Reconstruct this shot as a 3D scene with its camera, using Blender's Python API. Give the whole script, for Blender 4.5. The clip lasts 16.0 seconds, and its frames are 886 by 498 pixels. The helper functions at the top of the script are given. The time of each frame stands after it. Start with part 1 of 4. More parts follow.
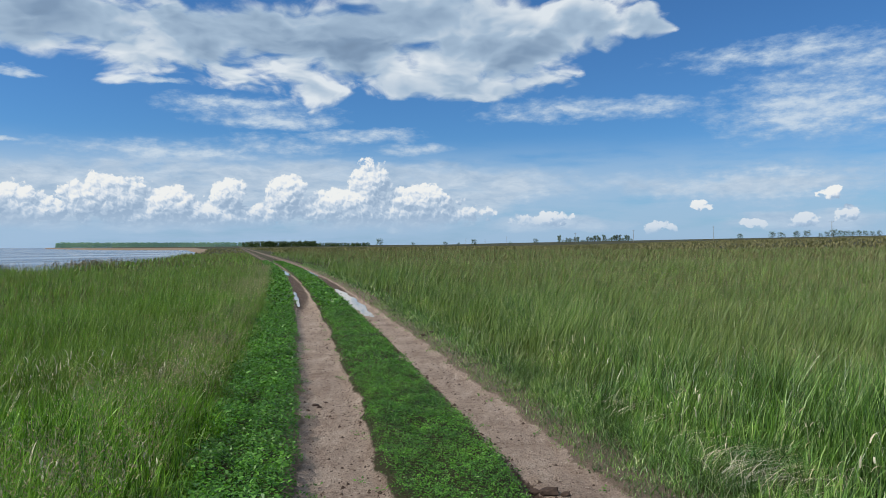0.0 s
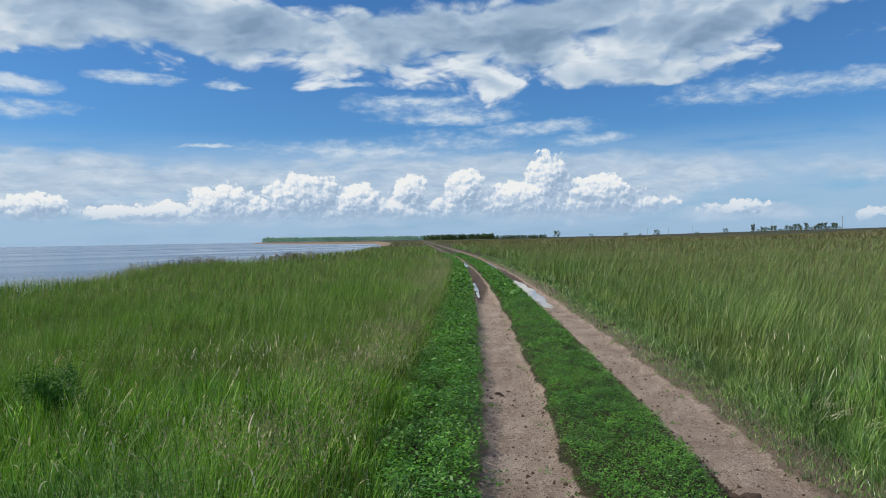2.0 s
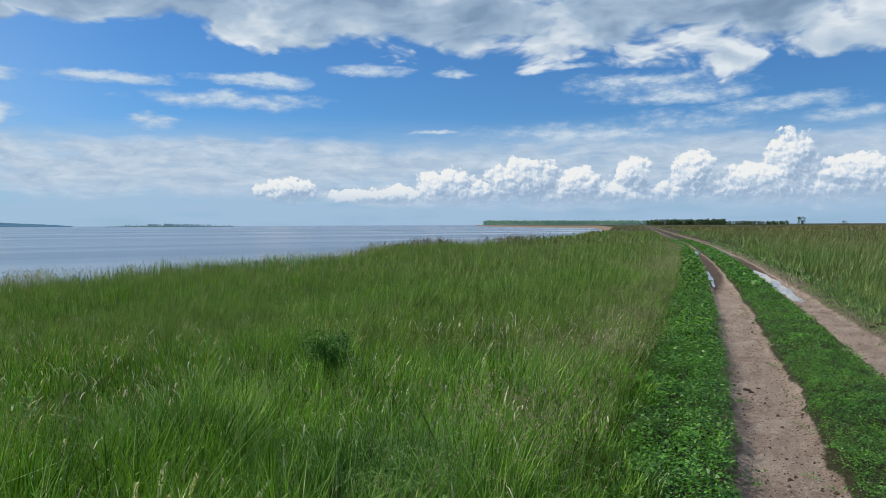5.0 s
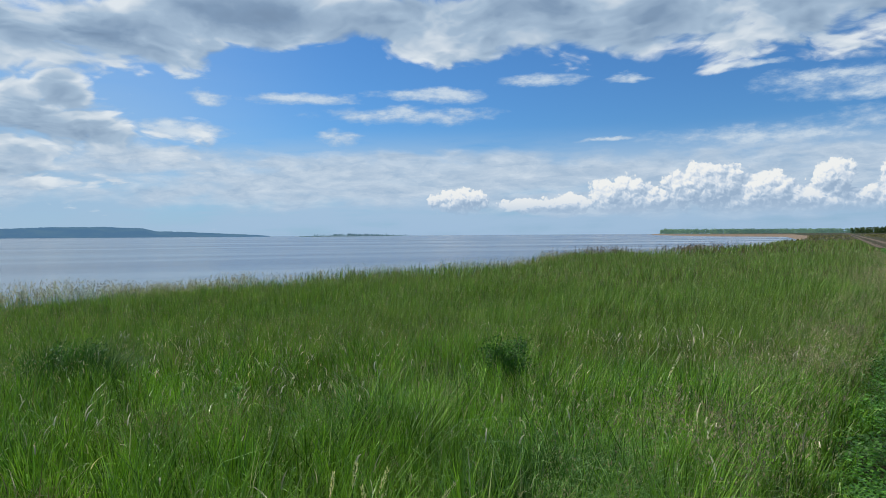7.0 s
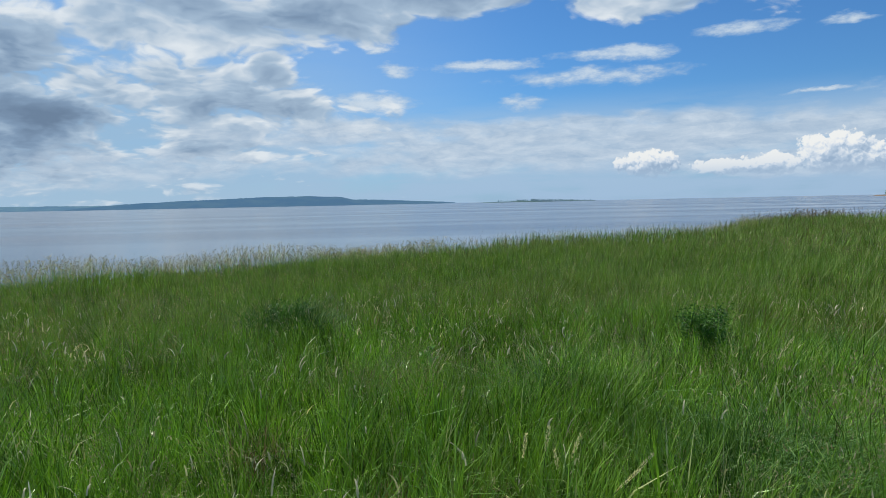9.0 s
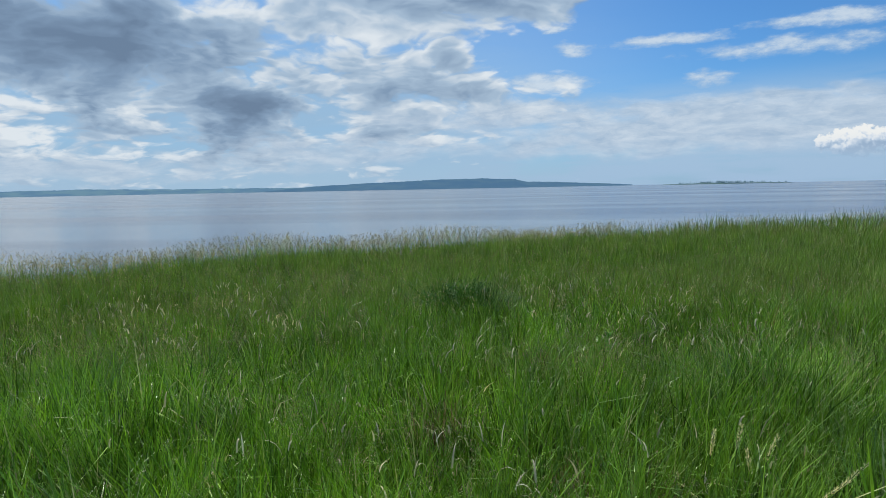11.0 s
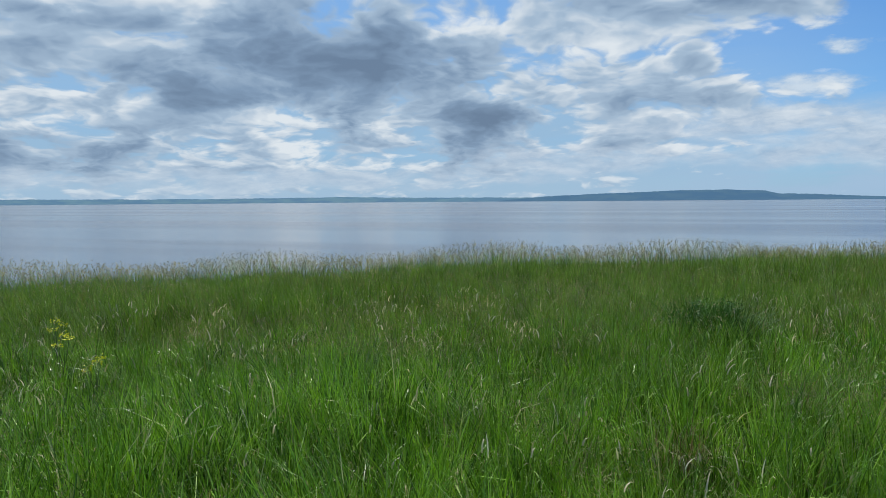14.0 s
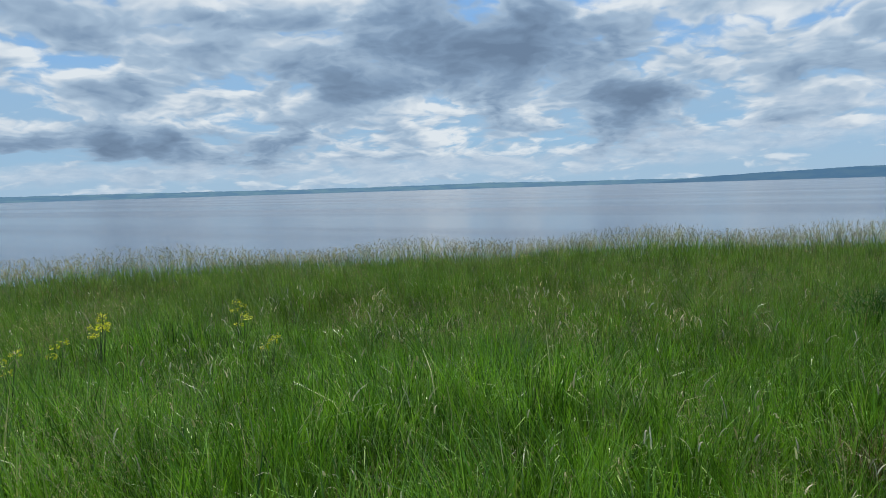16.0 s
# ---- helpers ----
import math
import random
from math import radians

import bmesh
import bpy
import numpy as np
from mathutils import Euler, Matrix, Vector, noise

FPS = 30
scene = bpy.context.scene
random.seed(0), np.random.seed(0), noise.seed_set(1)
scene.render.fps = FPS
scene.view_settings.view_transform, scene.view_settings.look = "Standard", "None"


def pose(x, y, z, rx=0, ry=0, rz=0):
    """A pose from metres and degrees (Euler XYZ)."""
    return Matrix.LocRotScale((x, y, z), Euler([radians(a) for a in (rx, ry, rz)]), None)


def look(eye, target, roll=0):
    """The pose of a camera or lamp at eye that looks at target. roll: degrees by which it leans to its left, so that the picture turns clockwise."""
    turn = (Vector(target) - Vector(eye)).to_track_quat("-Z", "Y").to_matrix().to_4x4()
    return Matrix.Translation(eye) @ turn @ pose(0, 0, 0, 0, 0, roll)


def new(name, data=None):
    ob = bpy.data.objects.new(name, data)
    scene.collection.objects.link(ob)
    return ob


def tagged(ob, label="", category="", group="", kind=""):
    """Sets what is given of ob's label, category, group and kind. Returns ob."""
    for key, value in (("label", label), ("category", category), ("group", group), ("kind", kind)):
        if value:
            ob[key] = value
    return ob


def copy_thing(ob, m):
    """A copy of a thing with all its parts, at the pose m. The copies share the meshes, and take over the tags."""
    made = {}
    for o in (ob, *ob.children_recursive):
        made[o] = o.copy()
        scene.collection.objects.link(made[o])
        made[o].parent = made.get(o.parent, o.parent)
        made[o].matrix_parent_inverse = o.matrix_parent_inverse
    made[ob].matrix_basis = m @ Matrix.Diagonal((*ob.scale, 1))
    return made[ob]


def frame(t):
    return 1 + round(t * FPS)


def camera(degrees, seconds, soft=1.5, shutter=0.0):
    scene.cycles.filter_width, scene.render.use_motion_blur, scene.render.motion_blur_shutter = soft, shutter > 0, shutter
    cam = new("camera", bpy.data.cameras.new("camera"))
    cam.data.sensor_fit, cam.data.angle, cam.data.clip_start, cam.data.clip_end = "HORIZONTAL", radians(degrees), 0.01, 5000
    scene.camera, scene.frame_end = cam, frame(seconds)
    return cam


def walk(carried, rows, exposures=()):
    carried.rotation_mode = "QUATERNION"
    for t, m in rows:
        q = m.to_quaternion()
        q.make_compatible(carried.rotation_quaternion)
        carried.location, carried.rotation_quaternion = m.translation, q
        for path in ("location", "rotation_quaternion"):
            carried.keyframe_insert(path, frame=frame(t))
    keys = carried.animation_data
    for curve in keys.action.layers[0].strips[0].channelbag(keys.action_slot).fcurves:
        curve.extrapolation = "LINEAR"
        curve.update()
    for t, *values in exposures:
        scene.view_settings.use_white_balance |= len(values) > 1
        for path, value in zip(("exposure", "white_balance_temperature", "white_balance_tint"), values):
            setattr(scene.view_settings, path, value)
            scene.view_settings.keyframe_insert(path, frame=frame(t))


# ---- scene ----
cam = camera(65.6, 16.0, soft=0.6)
# seconds, x, y, z, yaw, pitch, roll
PATH = [
    (0, 0.000, -0.000, 1.670, -0.00, -0.39, 0.41),
    (0.5, -0.018, 0.011, 1.665, 3.68, -0.96, 0.64),
    (1, -0.035, 0.021, 1.659, 7.39, -0.90, 0.35),
    (1.5, -0.043, 0.027, 1.651, 11.34, -0.71, 0.55),
    (2, -0.046, 0.023, 1.647, 14.67, -0.86, 1.04),
    (2.5, -0.065, -0.014, 1.662, 18.57, -1.58, 0.76),
    (3, -0.089, -0.061, 1.672, 20.90, -2.03, 0.21),
    (3.5, -0.115, -0.110, 1.678, 23.41, -2.40, 0.05),
    (6, -0.270, -0.165, 1.622, 39.69, -1.28, 0.49),
    (6.5, -0.283, -0.165, 1.616, 43.13, -1.11, 0.54),
    (7, -0.297, -0.174, 1.620, 46.92, -1.19, 0.37),
    (7.5, -0.302, -0.178, 1.621, 52.24, -1.20, 0.99),
    (8, -0.308, -0.179, 1.614, 54.65, -2.70, 1.10),
    (8.5, -0.328, -0.192, 1.614, 58.46, -3.20, 0.97),
    (9, -0.337, -0.194, 1.613, 62.10, -3.86, 1.14),
    (11.5, -0.367, -0.241, 1.609, 80.34, -4.77, 0.78),
    (12, -0.368, -0.254, 1.612, 84.12, -4.30, 0.42),
    (12.5, -0.369, -0.264, 1.615, 86.69, -3.96, 0.28),
    (13, -0.366, -0.278, 1.614, 88.97, -4.11, 0.05),
    (13.5, -0.362, -0.293, 1.613, 92.44, -4.15, 0.40),
    (14, -0.368, -0.316, 1.613, 95.52, -3.97, 0.43),
    (14.5, -0.369, -0.337, 1.613, 99.83, -4.21, 0.70),
    (15, -0.364, -0.352, 1.612, 102.18, -5.14, 0.99),
    (15.5, -0.359, -0.356, 1.614, 105.23, -5.11, 1.45),
    (16, -0.354, -0.359, 1.618, 107.72, -4.99, 1.73),
]
walk(cam, [(t, pose(x, y, z, 90 + pitch, roll, yaw)) for t, x, y, z, yaw, pitch, roll in PATH])

# ---- light and sky ----
SUN_AZ, SUN_EL = 106.0, 47.0          # azimuth counted from +y towards -x
scene.view_settings.exposure = -0.1


def way_of(az, el):
    a, e = radians(az), radians(el)
    return Vector((-math.sin(a) * math.cos(e), math.cos(a) * math.cos(e), math.sin(e)))


sun = new("sun", bpy.data.lights.new("sun", "SUN"))
sun.data.energy, sun.data.angle, sun.data.color = 3.3, radians(4), (1.0, 0.95, 0.87)
sun.matrix_world = look(way_of(SUN_AZ, SUN_EL) * 100, (0, 0, 0))

# clouds: azimuth, elevation, half width, half height (degrees), weight
DECK_EAST = [
    (27.4, 15.8, 12.9, 2.9, 1), (10.8, 15.5, 15.6, 3.4, 1), (-3.2, 17.0, 11.6, 3.8, .9), (-11.5, 17.9, 3.2, 1.8, 1),
    (-16.8, 17.0, 2.2, 1.5, .9), (2.9, 13.1, 18.1, 1.1, .6), (72.2, 15.3, 7.9, 3.1, 1.2), (60.4, 17.0, 12.7, 2.7, 1.1), (42.2, 16.7, 18.1, 3.0, 1),
    (28.5, 15.7, 10.8, 2.5, 1), (75.1, 10.8, 2.7, 1.9, .9)]
DECK_WEST = [
    (105.4, 11.2, 13.2, 4.1, 1.2), (91.7, 6.9, 6.9, 2.7, 1), (78.7, 14.3, 11.3, 2.9, 1), (85.6, 9.2, 11.5, 3.1, .9),
    (79.6, 6.9, 11.4, 3.1, .8), (113.1, 8.2, 8.9, 2.8, 1), (102.3, 5.0, 6.3, 2.6, .9), (130.8, 8.5, 11.6, 2.9, 1),
    (120.2, 13.3, 17.1, 2.5, 1), (136.2, 12.5, 8.9, 1.9, .9), (129.1, 4.3, 17.9, 2.5, .8), (81.1, 8.0, 7.4, 3.5, .8), (112.0, 10.0, 36.0, 11.0, .8)]
THICK = [
    (104.2, 11.2, 13.4, 4.5, 1), (113.0, 9.0, 7.1, 1.6, .6), (91.7, 6.7, 5.9, 2.0, .7), (103.6, 4.9, 2.5, 1.8, .5),
    (93.5, 4.2, 5.5, 2.2, .6), (88.0, 5.0, 2.1, 0.6, .5), (129.2, 3.6, 12.9, 1.9, .7), (115.0, 9.1, 9.9, 1.4, .7),
    (125.3, 13.6, 2.5, 0.6, .4), (43.1, 18.4, 11.6, 1.5, .6), (73.6, 14.4, 2.1, 2.3, .4), (63.3, 17.1, 8.2, 1.2, .4),
    (17.4, 18.0, 16.8, 1.4, .4), (6.2, 15.7, 9.2, 0.8, .3)]
STREAKS_A = [
    (16.6, 11.1, 5.6, 0.7, .8), (13.1, 10.0, 5.8, 0.6, .8), (6.7, 8.9, 5.1, 0.6, .8), (2.5, 7.9, 2.8, 0.5, .7),
    (22.8, 12.6, 2.6, 0.3, .7), (31.7, 12.1, 1.3, 0.3, .8), (21.6, 7.3, 8.5, 0.8, .7), (67.4, 12.2, 1.4, 0.4, 1),
    (65.5, 10.6, 1.6, 0.6, 1), (58.3, 11.0, 5.0, 0.5, 1), (47.4, 11.4, 4.9, 0.6, 1), (49.3, 9.8, 7.4, 0.7, .8)]
STREAKS_B = [
    (55.7, 7.9, 1.9, 0.6, .8), (38.5, 12.5, 3.5, 0.5, .8), (32.1, 12.3, 1.4, 0.3, .7), (33.9, 7.6, 2.6, 0.2, 1),
    (15.5, 10.7, 5.8, 1.1, .6), (67.5, 8.3, 3.7, 0.7, 1), (70.6, 6.6, 7.8, 0.6, .8), (74.8, 8.3, 2.4, 1.4, .6),
    (60.6, 5.4, 12.7, 0.5, .5), (33.0, 5.0, 24.1, 0.6, .5), (14.4, 8.0, 5.4, 0.8, .4), (-26.9, 13.9, 8.0, 1.0, .6),
    (-29.0, 9.8, 8.0, 2.4, .75), (-12.4, 10.7, 9.5, 0.9, .6), (-31.0, 12.2, 6.0, 2.0, .5), (-25.0, 4.4, 9.0, 1.7, .7), (-6.0, 4.6, 5.0, 1.3, .6)]
CUMULUS_A = [
    (31.8, 3.3, 2.0, 1.3, 1), (26.0, 3.9, 3.1, 1.6, 1), (29.7, 3.0, 1.6, 0.8, 1), (21.7, 3.3, 2.3, 1.3, 1),
    (17.3, 4.2, 1.4, 1.2, 1), (20.5, 2.6, 8.5, 0.9, .9), (12.7, 4.3, 1.8, 1.4, 1), (5.9, 4.9, 1.6, 2.0, 1),
    (7.7, 3.4, 3.7, 1.2, 1), (2.0, 3.6, 3.2, 1.4, 1), (10.4, 2.9, 2.0, 0.6, .8), (3.9, 2.5, 8.0, 0.9, .9),
    (-8.2, 2.0, 2.4, 0.5, .6), (-20.6, 3.0, 0.8, 0.3, .5), (-29.6, 3.7, 0.8, 0.4, .7)]
CUMULUS_B = [
    (-27.6, 1.8, 1.3, 0.5, .7), (-30.5, 2.1, 0.8, 0.5, .7), (-17.4, 1.3, 1.2, 0.4, .6), (-24.4, 1.5, 0.9, 0.25, .6),
    (15.3, 2.1, 2.0, 0.6, .7), (45.6, 2.9, 2.4, 0.9, .8), (40.0, 2.4, 2.1, 0.5, .9), (36.7, 2.6, 2.0, 0.7, 1),
    (33.0, 3.2, 1.9, 1.3, 1), (30.3, 2.8, 2.0, 0.8, 1)]
BRIGHT = [
    (101.4, 5.8, 2.2, 1.1, 1.0), (98.3, 2.8, 2.4, 0.8, .8), (107.5, 4.2, 2.6, 1.6, .8), (94.2, 13.7, 3.0, 1.0, .7), (83.0, 12.5, 7.0, 2.5, .5),
    (110.0, 6.5, 6.0, 1.4, .6), (126.0, 6.6, 9.0, 1.0, .6), (118.0, 14.5, 9.0, 1.2, .6), (132.0, 9.8, 8.0, 1.4, .6)]


BASES = [
    (48.0, 4.6, 24.0, 2.3, 1.0), (12.0, 5.0, 26.0, 1.9, .8),
    (24.0, 3.5, 15.0, 2.3, 1.1), (5.0, 3.4, 12.0, 2.3, 1.1), (-9.0, 1.6, 6.0, 0.6, .7), (-28.0, 1.6, 6.0, 0.8, .7), (37.0, 2.6, 8.0, 1.1, 1.0),
    (62.0, 3.6, 16.0, 1.6, .6), (70.0, 5.6, 12.0, 1.0, .5), (84.0, 3.2, 12.0, 1.2, .5), (108.0, 1.8, 22.0, 0.9, .5), (134.0, 1.8, 16.0, 0.8, .5), (-24.0, 4.4, 9.0, 0.8, .5)]


class Graph:
    """Short ways to add shader nodes to a tree."""

    def __init__(self, tree):
        self.tree = tree
        tree.nodes.clear()

    def node(self, kind, **sets):
        n = self.tree.nodes.new(kind)
        for key, value in sets.items():
            setattr(n, key, value)
        return n

    def put(self, socket, value):
        if isinstance(value, bpy.types.NodeSocket):
            self.tree.links.new(value, socket)
        elif value is not None:
            socket.default_value = value

    def math(self, op, a, b=None, c=None, clamp=False):
        n = self.node("ShaderNodeMath", operation=op, use_clamp=clamp)
        for s, v in zip(n.inputs, (a, b, c)):
            self.put(s, v)
        return n.outputs[0]

    def vec(self, op, a, b=None, c=None):
        n = self.node("ShaderNodeVectorMath", operation=op)
        for s, v in zip(n.inputs, (a, b, c)):
            self.put(s, v)
        return n.outputs["Value" if op in ("DOT_PRODUCT", "LENGTH") else "Vector"]

    def noise(self, vector, scale, detail=4.0, rough=0.5, colour=False, dims="3D", distortion=0.0):
        n = self.node("ShaderNodeTexNoise", noise_dimensions=dims)
        self.put(n.inputs["Vector"], vector)
        n.inputs["Scale"].default_value, n.inputs["Detail"].default_value = scale, detail
        n.inputs["Roughness"].default_value, n.inputs["Distortion"].default_value = rough, distortion
        return n.outputs["Color" if colour else 0]

    def billow(self, vector, scale):
        """Round puffs of three sizes, about 0 to 1."""
        total = None
        for k, w in ((1.0, 0.52), (2.1, 0.30), (4.6, 0.18)):
            n = self.node("ShaderNodeTexVoronoi", voronoi_dimensions="2D", feature="SMOOTH_F1")
            self.put(n.inputs["Vector"], vector)
            n.inputs["Scale"].default_value, n.inputs["Smoothness"].default_value = scale * k, 0.35
            v = self.math("MULTIPLY_ADD", n.outputs["Distance"], -1.45 * w, w)
            total = v if total is None else self.math("ADD", total, v)
        return total

    def smooth(self, x, lo, hi, to_lo=0.0, to_hi=1.0):
        n = self.node("ShaderNodeMapRange", interpolation_type="SMOOTHSTEP")
        for s, v in zip(n.inputs, (x, lo, hi, to_lo, to_hi)):
            self.put(s, v)
        return n.outputs[0]

    def mix(self, f, a, b, blend="MIX"):
        n = self.node("ShaderNodeMix", data_type="RGBA", blend_type=blend)
        self.put(n.inputs[0], f)
        for s, v in ((n.inputs[6], a), (n.inputs[7], b)):
            self.put(s, (*v, 1) if isinstance(v, tuple) and len(v) == 3 else v)
        return n.outputs[2]

    def ramp(self, f, stops):
        n = self.node("ShaderNodeValToRGB")
        self.put(n.inputs[0], f)
        e = n.color_ramp.elements
        while len(e) < len(stops):
            e.new(0.5)
        for x, (at, c) in zip(e, stops):
            x.position, x.color = at, (*c, 1)
        return n.outputs[0]

    def bump(self, height, strength, distance):
        n = self.node("ShaderNodeBump")
        n.inputs["Strength"].default_value, n.inputs["Distance"].default_value = strength, distance
        self.put(n.inputs["Height"], height)
        return n.outputs[0]


def blobs(g, p, lists, heaped=False):
    """The highest of a set of soft ellipses at p (azimuth, elevation); heaped: each reaches further down than up."""
    best = None
    for a, e, w, h, k in (b for some in lists for b in some):
        q = g.vec("MULTIPLY_ADD", p, (1 / w, 1 / h, 0), (-a / w, -e / h, 0))
        if heaped:
            q = g.vec("MAXIMUM", q, g.vec("MULTIPLY", q, (1.0, -0.72, 1.0)))
        v = g.math("MULTIPLY_ADD", g.vec("DOT_PRODUCT", q, q), -k, k)
        best = v if best is None else g.math("MAXIMUM", best, v)
    return best


def make_world():
    world = bpy.data.worlds.new("sky")
    scene.world = world
    world.use_nodes = True
    g = Graph(world.node_tree)
    way = g.vec("NORMALIZE", g.node("ShaderNodeTexCoord").outputs["Generated"])
    xyz = g.node("ShaderNodeSeparateXYZ")
    g.put(xyz.inputs[0], way)
    x, y, z = xyz.outputs
    az = g.math("MULTIPLY", g.math("ARCTAN2", g.math("MULTIPLY", x, -1.0), y), 57.2958)
    el = g.math("MULTIPLY", g.math("ARCSINE", z), 57.2958)
    pn = g.node("ShaderNodeCombineXYZ")
    g.put(pn.inputs[0], az), g.put(pn.inputs[1], el)
    p = pn.outputs[0]
    # clear sky
    sky = g.node("ShaderNodeTexSky", sky_type="NISHITA", sun_disc=False, sun_elevation=radians(SUN_EL),
                 sun_rotation=radians(-SUN_AZ), altitude=100.0, air_density=1.0, dust_density=0.4, ozone_density=3.0)
    clear = g.vec("MULTIPLY", sky.outputs[0], (0.044, 0.079, 0.112))
    clear = g.mix(g.math("MULTIPLY", g.smooth(el, 10.0, 0.0), 0.35), clear, (0.32, 0.50, 0.79))
    half = (0.5, 0.5, 0.5)
    # a flat cloud base overhead: its features shrink towards the horizon
    over = g.math("MAXIMUM", g.math("ADD", z, 0.27), 0.05)
    fn = g.node("ShaderNodeCombineXYZ")
    g.put(fn.inputs[0], g.math("DIVIDE", x, over)), g.put(fn.inputs[1], g.math("DIVIDE", y, over))
    flat = fn.outputs[0]
    flat = g.vec("ADD", flat, g.vec("MULTIPLY", g.vec("SUBTRACT", g.noise(flat, 2.2, 4.0, 0.55, True, "2D"), half), (0.26, 0.26, 0.0)))
    sv = way_of(SUN_AZ, SUN_EL)
    sunward = g.vec("MULTIPLY", g.vec("NORMALIZE", g.vec("SUBTRACT", (sv.x / (sv.z + 0.27), sv.y / (sv.z + 0.27), 0.0), flat)), (0.075, 0.075, 0.0))

    def curds(at, octaves):
        """Lumpy cloud texture, about -0.7 to 0.7."""
        n = g.math("MULTIPLY", g.math("SUBTRACT", g.noise(at, 3.3, octaves, 0.54, dims="2D"), 0.49), 2.7)
        return g.math("MULTIPLY_ADD", g.math("SUBTRACT", g.billow(at, 5.6), 0.40), 0.75, n)

    wob = g.vec("MULTIPLY", g.vec("SUBTRACT", g.noise(g.vec("MULTIPLY", p, (0.55, 1.0, 1.0)), 0.24, 6.0, 0.56, True), half), (8.0, 3.2, 0.0))
    pw = g.vec("ADD", p, wob)
    cover = g.math("MAXIMUM", blobs(g, pw, [DECK_EAST, DECK_WEST]), -1.4)
    cover = g.math("MAXIMUM", cover, g.math("MULTIPLY_ADD", g.smooth(el, 19.0, 30.0), 1.7, -1.4))
    here, there = curds(flat, 8.0), curds(g.vec("ADD", flat, sunward), 4.0)
    deck_f = g.math("MULTIPLY_ADD", cover, 0.75, here)
    deck_d = g.math("MULTIPLY", g.smooth(deck_f, -0.10, 0.42), 0.97)
    # streaks
    ps = g.vec("ADD", p, g.vec("MULTIPLY", g.vec("SUBTRACT", g.noise(g.vec("MULTIPLY", p, (0.4, 1.2, 1.0)), 0.5, 6.0, 0.6, True), half), (4.5, 1.5, 0.0)))
    streak = g.math("MAXIMUM", blobs(g, ps, [STREAKS_A, STREAKS_B]), -0.9)
    ns = g.math("MULTIPLY_ADD", g.noise(g.vec("MULTIPLY", p, (0.45, 1.0, 1.0)), 1.7, 8.0, 0.62), 0.55, g.math("MULTIPLY", g.noise(g.vec("MULTIPLY", p, (0.3, 1.0, 1.0)), 0.8, 8.0, 0.6), 0.5))
    streak_f = g.math("ADD", streak, g.math("MULTIPLY", g.math("SUBTRACT", ns, 0.525), 3.6))
    streak_d = g.math("MULTIPLY", g.smooth(streak_f, -0.35, 1.05), 0.86)
    # thin low sheets, between the cumulus and the clear sky
    nl = g.noise(g.vec("MULTIPLY", p, (0.14, 0.8, 1.0)), 0.8, 6.0, 0.55)
    sheet_d = g.math("MULTIPLY", g.math("MULTIPLY", g.smooth(nl, 0.24, 0.56), g.smooth(el, 9.0, 5.0)), 0.85)
    sheet_d = g.math("MULTIPLY", sheet_d, g.smooth(az, -30.0, 20.0, 0.65, 1.0))
    sheet_d = g.math("MAXIMUM", sheet_d, g.math("MULTIPLY", g.smooth(az, 52.0, 85.0), g.math("MULTIPLY", g.smooth(nl, 0.1, 0.6, 0.75, 1.0), g.smooth(el, 16.0, 5.0, 0.42, 0.92))))
    # cumulus
    pc = g.vec("ADD", p, g.vec("MULTIPLY", g.vec("SUBTRACT", g.noise(p, 0.7, 4.0, 0.55, True), half), (1.9, 1.1, 0.0)))
    pb = g.vec("ADD", p, g.vec("MULTIPLY", g.vec("SUBTRACT", g.noise(p, 1.6, 4.0, 0.55, True), half), (0.8, 0.6, 0.0)))
    toward = (0.50, 0.75, 0.0)
    cum = g.math("MAXIMUM", blobs(g, pc, [CUMULUS_A, CUMULUS_B], True), -1.5)
    cum_s = g.math("MAXIMUM", blobs(g, g.vec("ADD", pc, toward), [CUMULUS_A, CUMULUS_B], True), -1.5)
    c1 = g.billow(pb, 0.95)
    c2 = g.billow(g.vec("ADD", pb, (0.16, 0.22, 0.0)), 0.95)
    ragged = g.math("MULTIPLY", g.math("SUBTRACT", g.noise(p, 1.1, 8.0, 0.62), 0.5), 2.4)
    cum_f = g.math("ADD", g.math("MULTIPLY_ADD", cum, 1.10, ragged), g.math("MULTIPLY_ADD", g.math("SUBTRACT", c1, 0.42), 1.0, 0.02))
    cum_d = g.math("MULTIPLY", g.smooth(cum_f, -0.18, 0.20), g.smooth(el, g.smooth(az, -12.0, -6.0, 0.5, 1.0), g.smooth(az, -12.0, -6.0, 1.4, 2.7)))
    # shading
    rag = g.vec("MULTIPLY", g.vec("SUBTRACT", g.noise(g.vec("MULTIPLY", p, (0.6, 1.0, 1.0)), 0.8, 5.0, 0.6, True), half), (3.6, 1.5, 0.0))
    pt = g.vec("ADD", g.vec("MULTIPLY_ADD", g.vec("SUBTRACT", pw, p), (0.45, 0.45, 0.0), p), g.vec("MULTIPLY", rag, (1.0, 0.8, 0.0)))
    thick = g.smooth(g.math("MULTIPLY_ADD", here, 0.55, blobs(g, pt, [THICK])), -0.30, 1.20)
    west = g.smooth(az, 55.0, 90.0)
    emboss = g.math("SUBTRACT", here, there)
    body = g.smooth(deck_f, 0.25, 1.15)
    lit = g.math("MULTIPLY_ADD", body, g.math("MULTIPLY_ADD", west, -0.10, -0.34), g.math("MULTIPLY_ADD", west, -0.05, 0.85))
    lit = g.math("MULTIPLY_ADD", emboss, g.math("MULTIPLY_ADD", thick, -0.22, 0.50), lit)
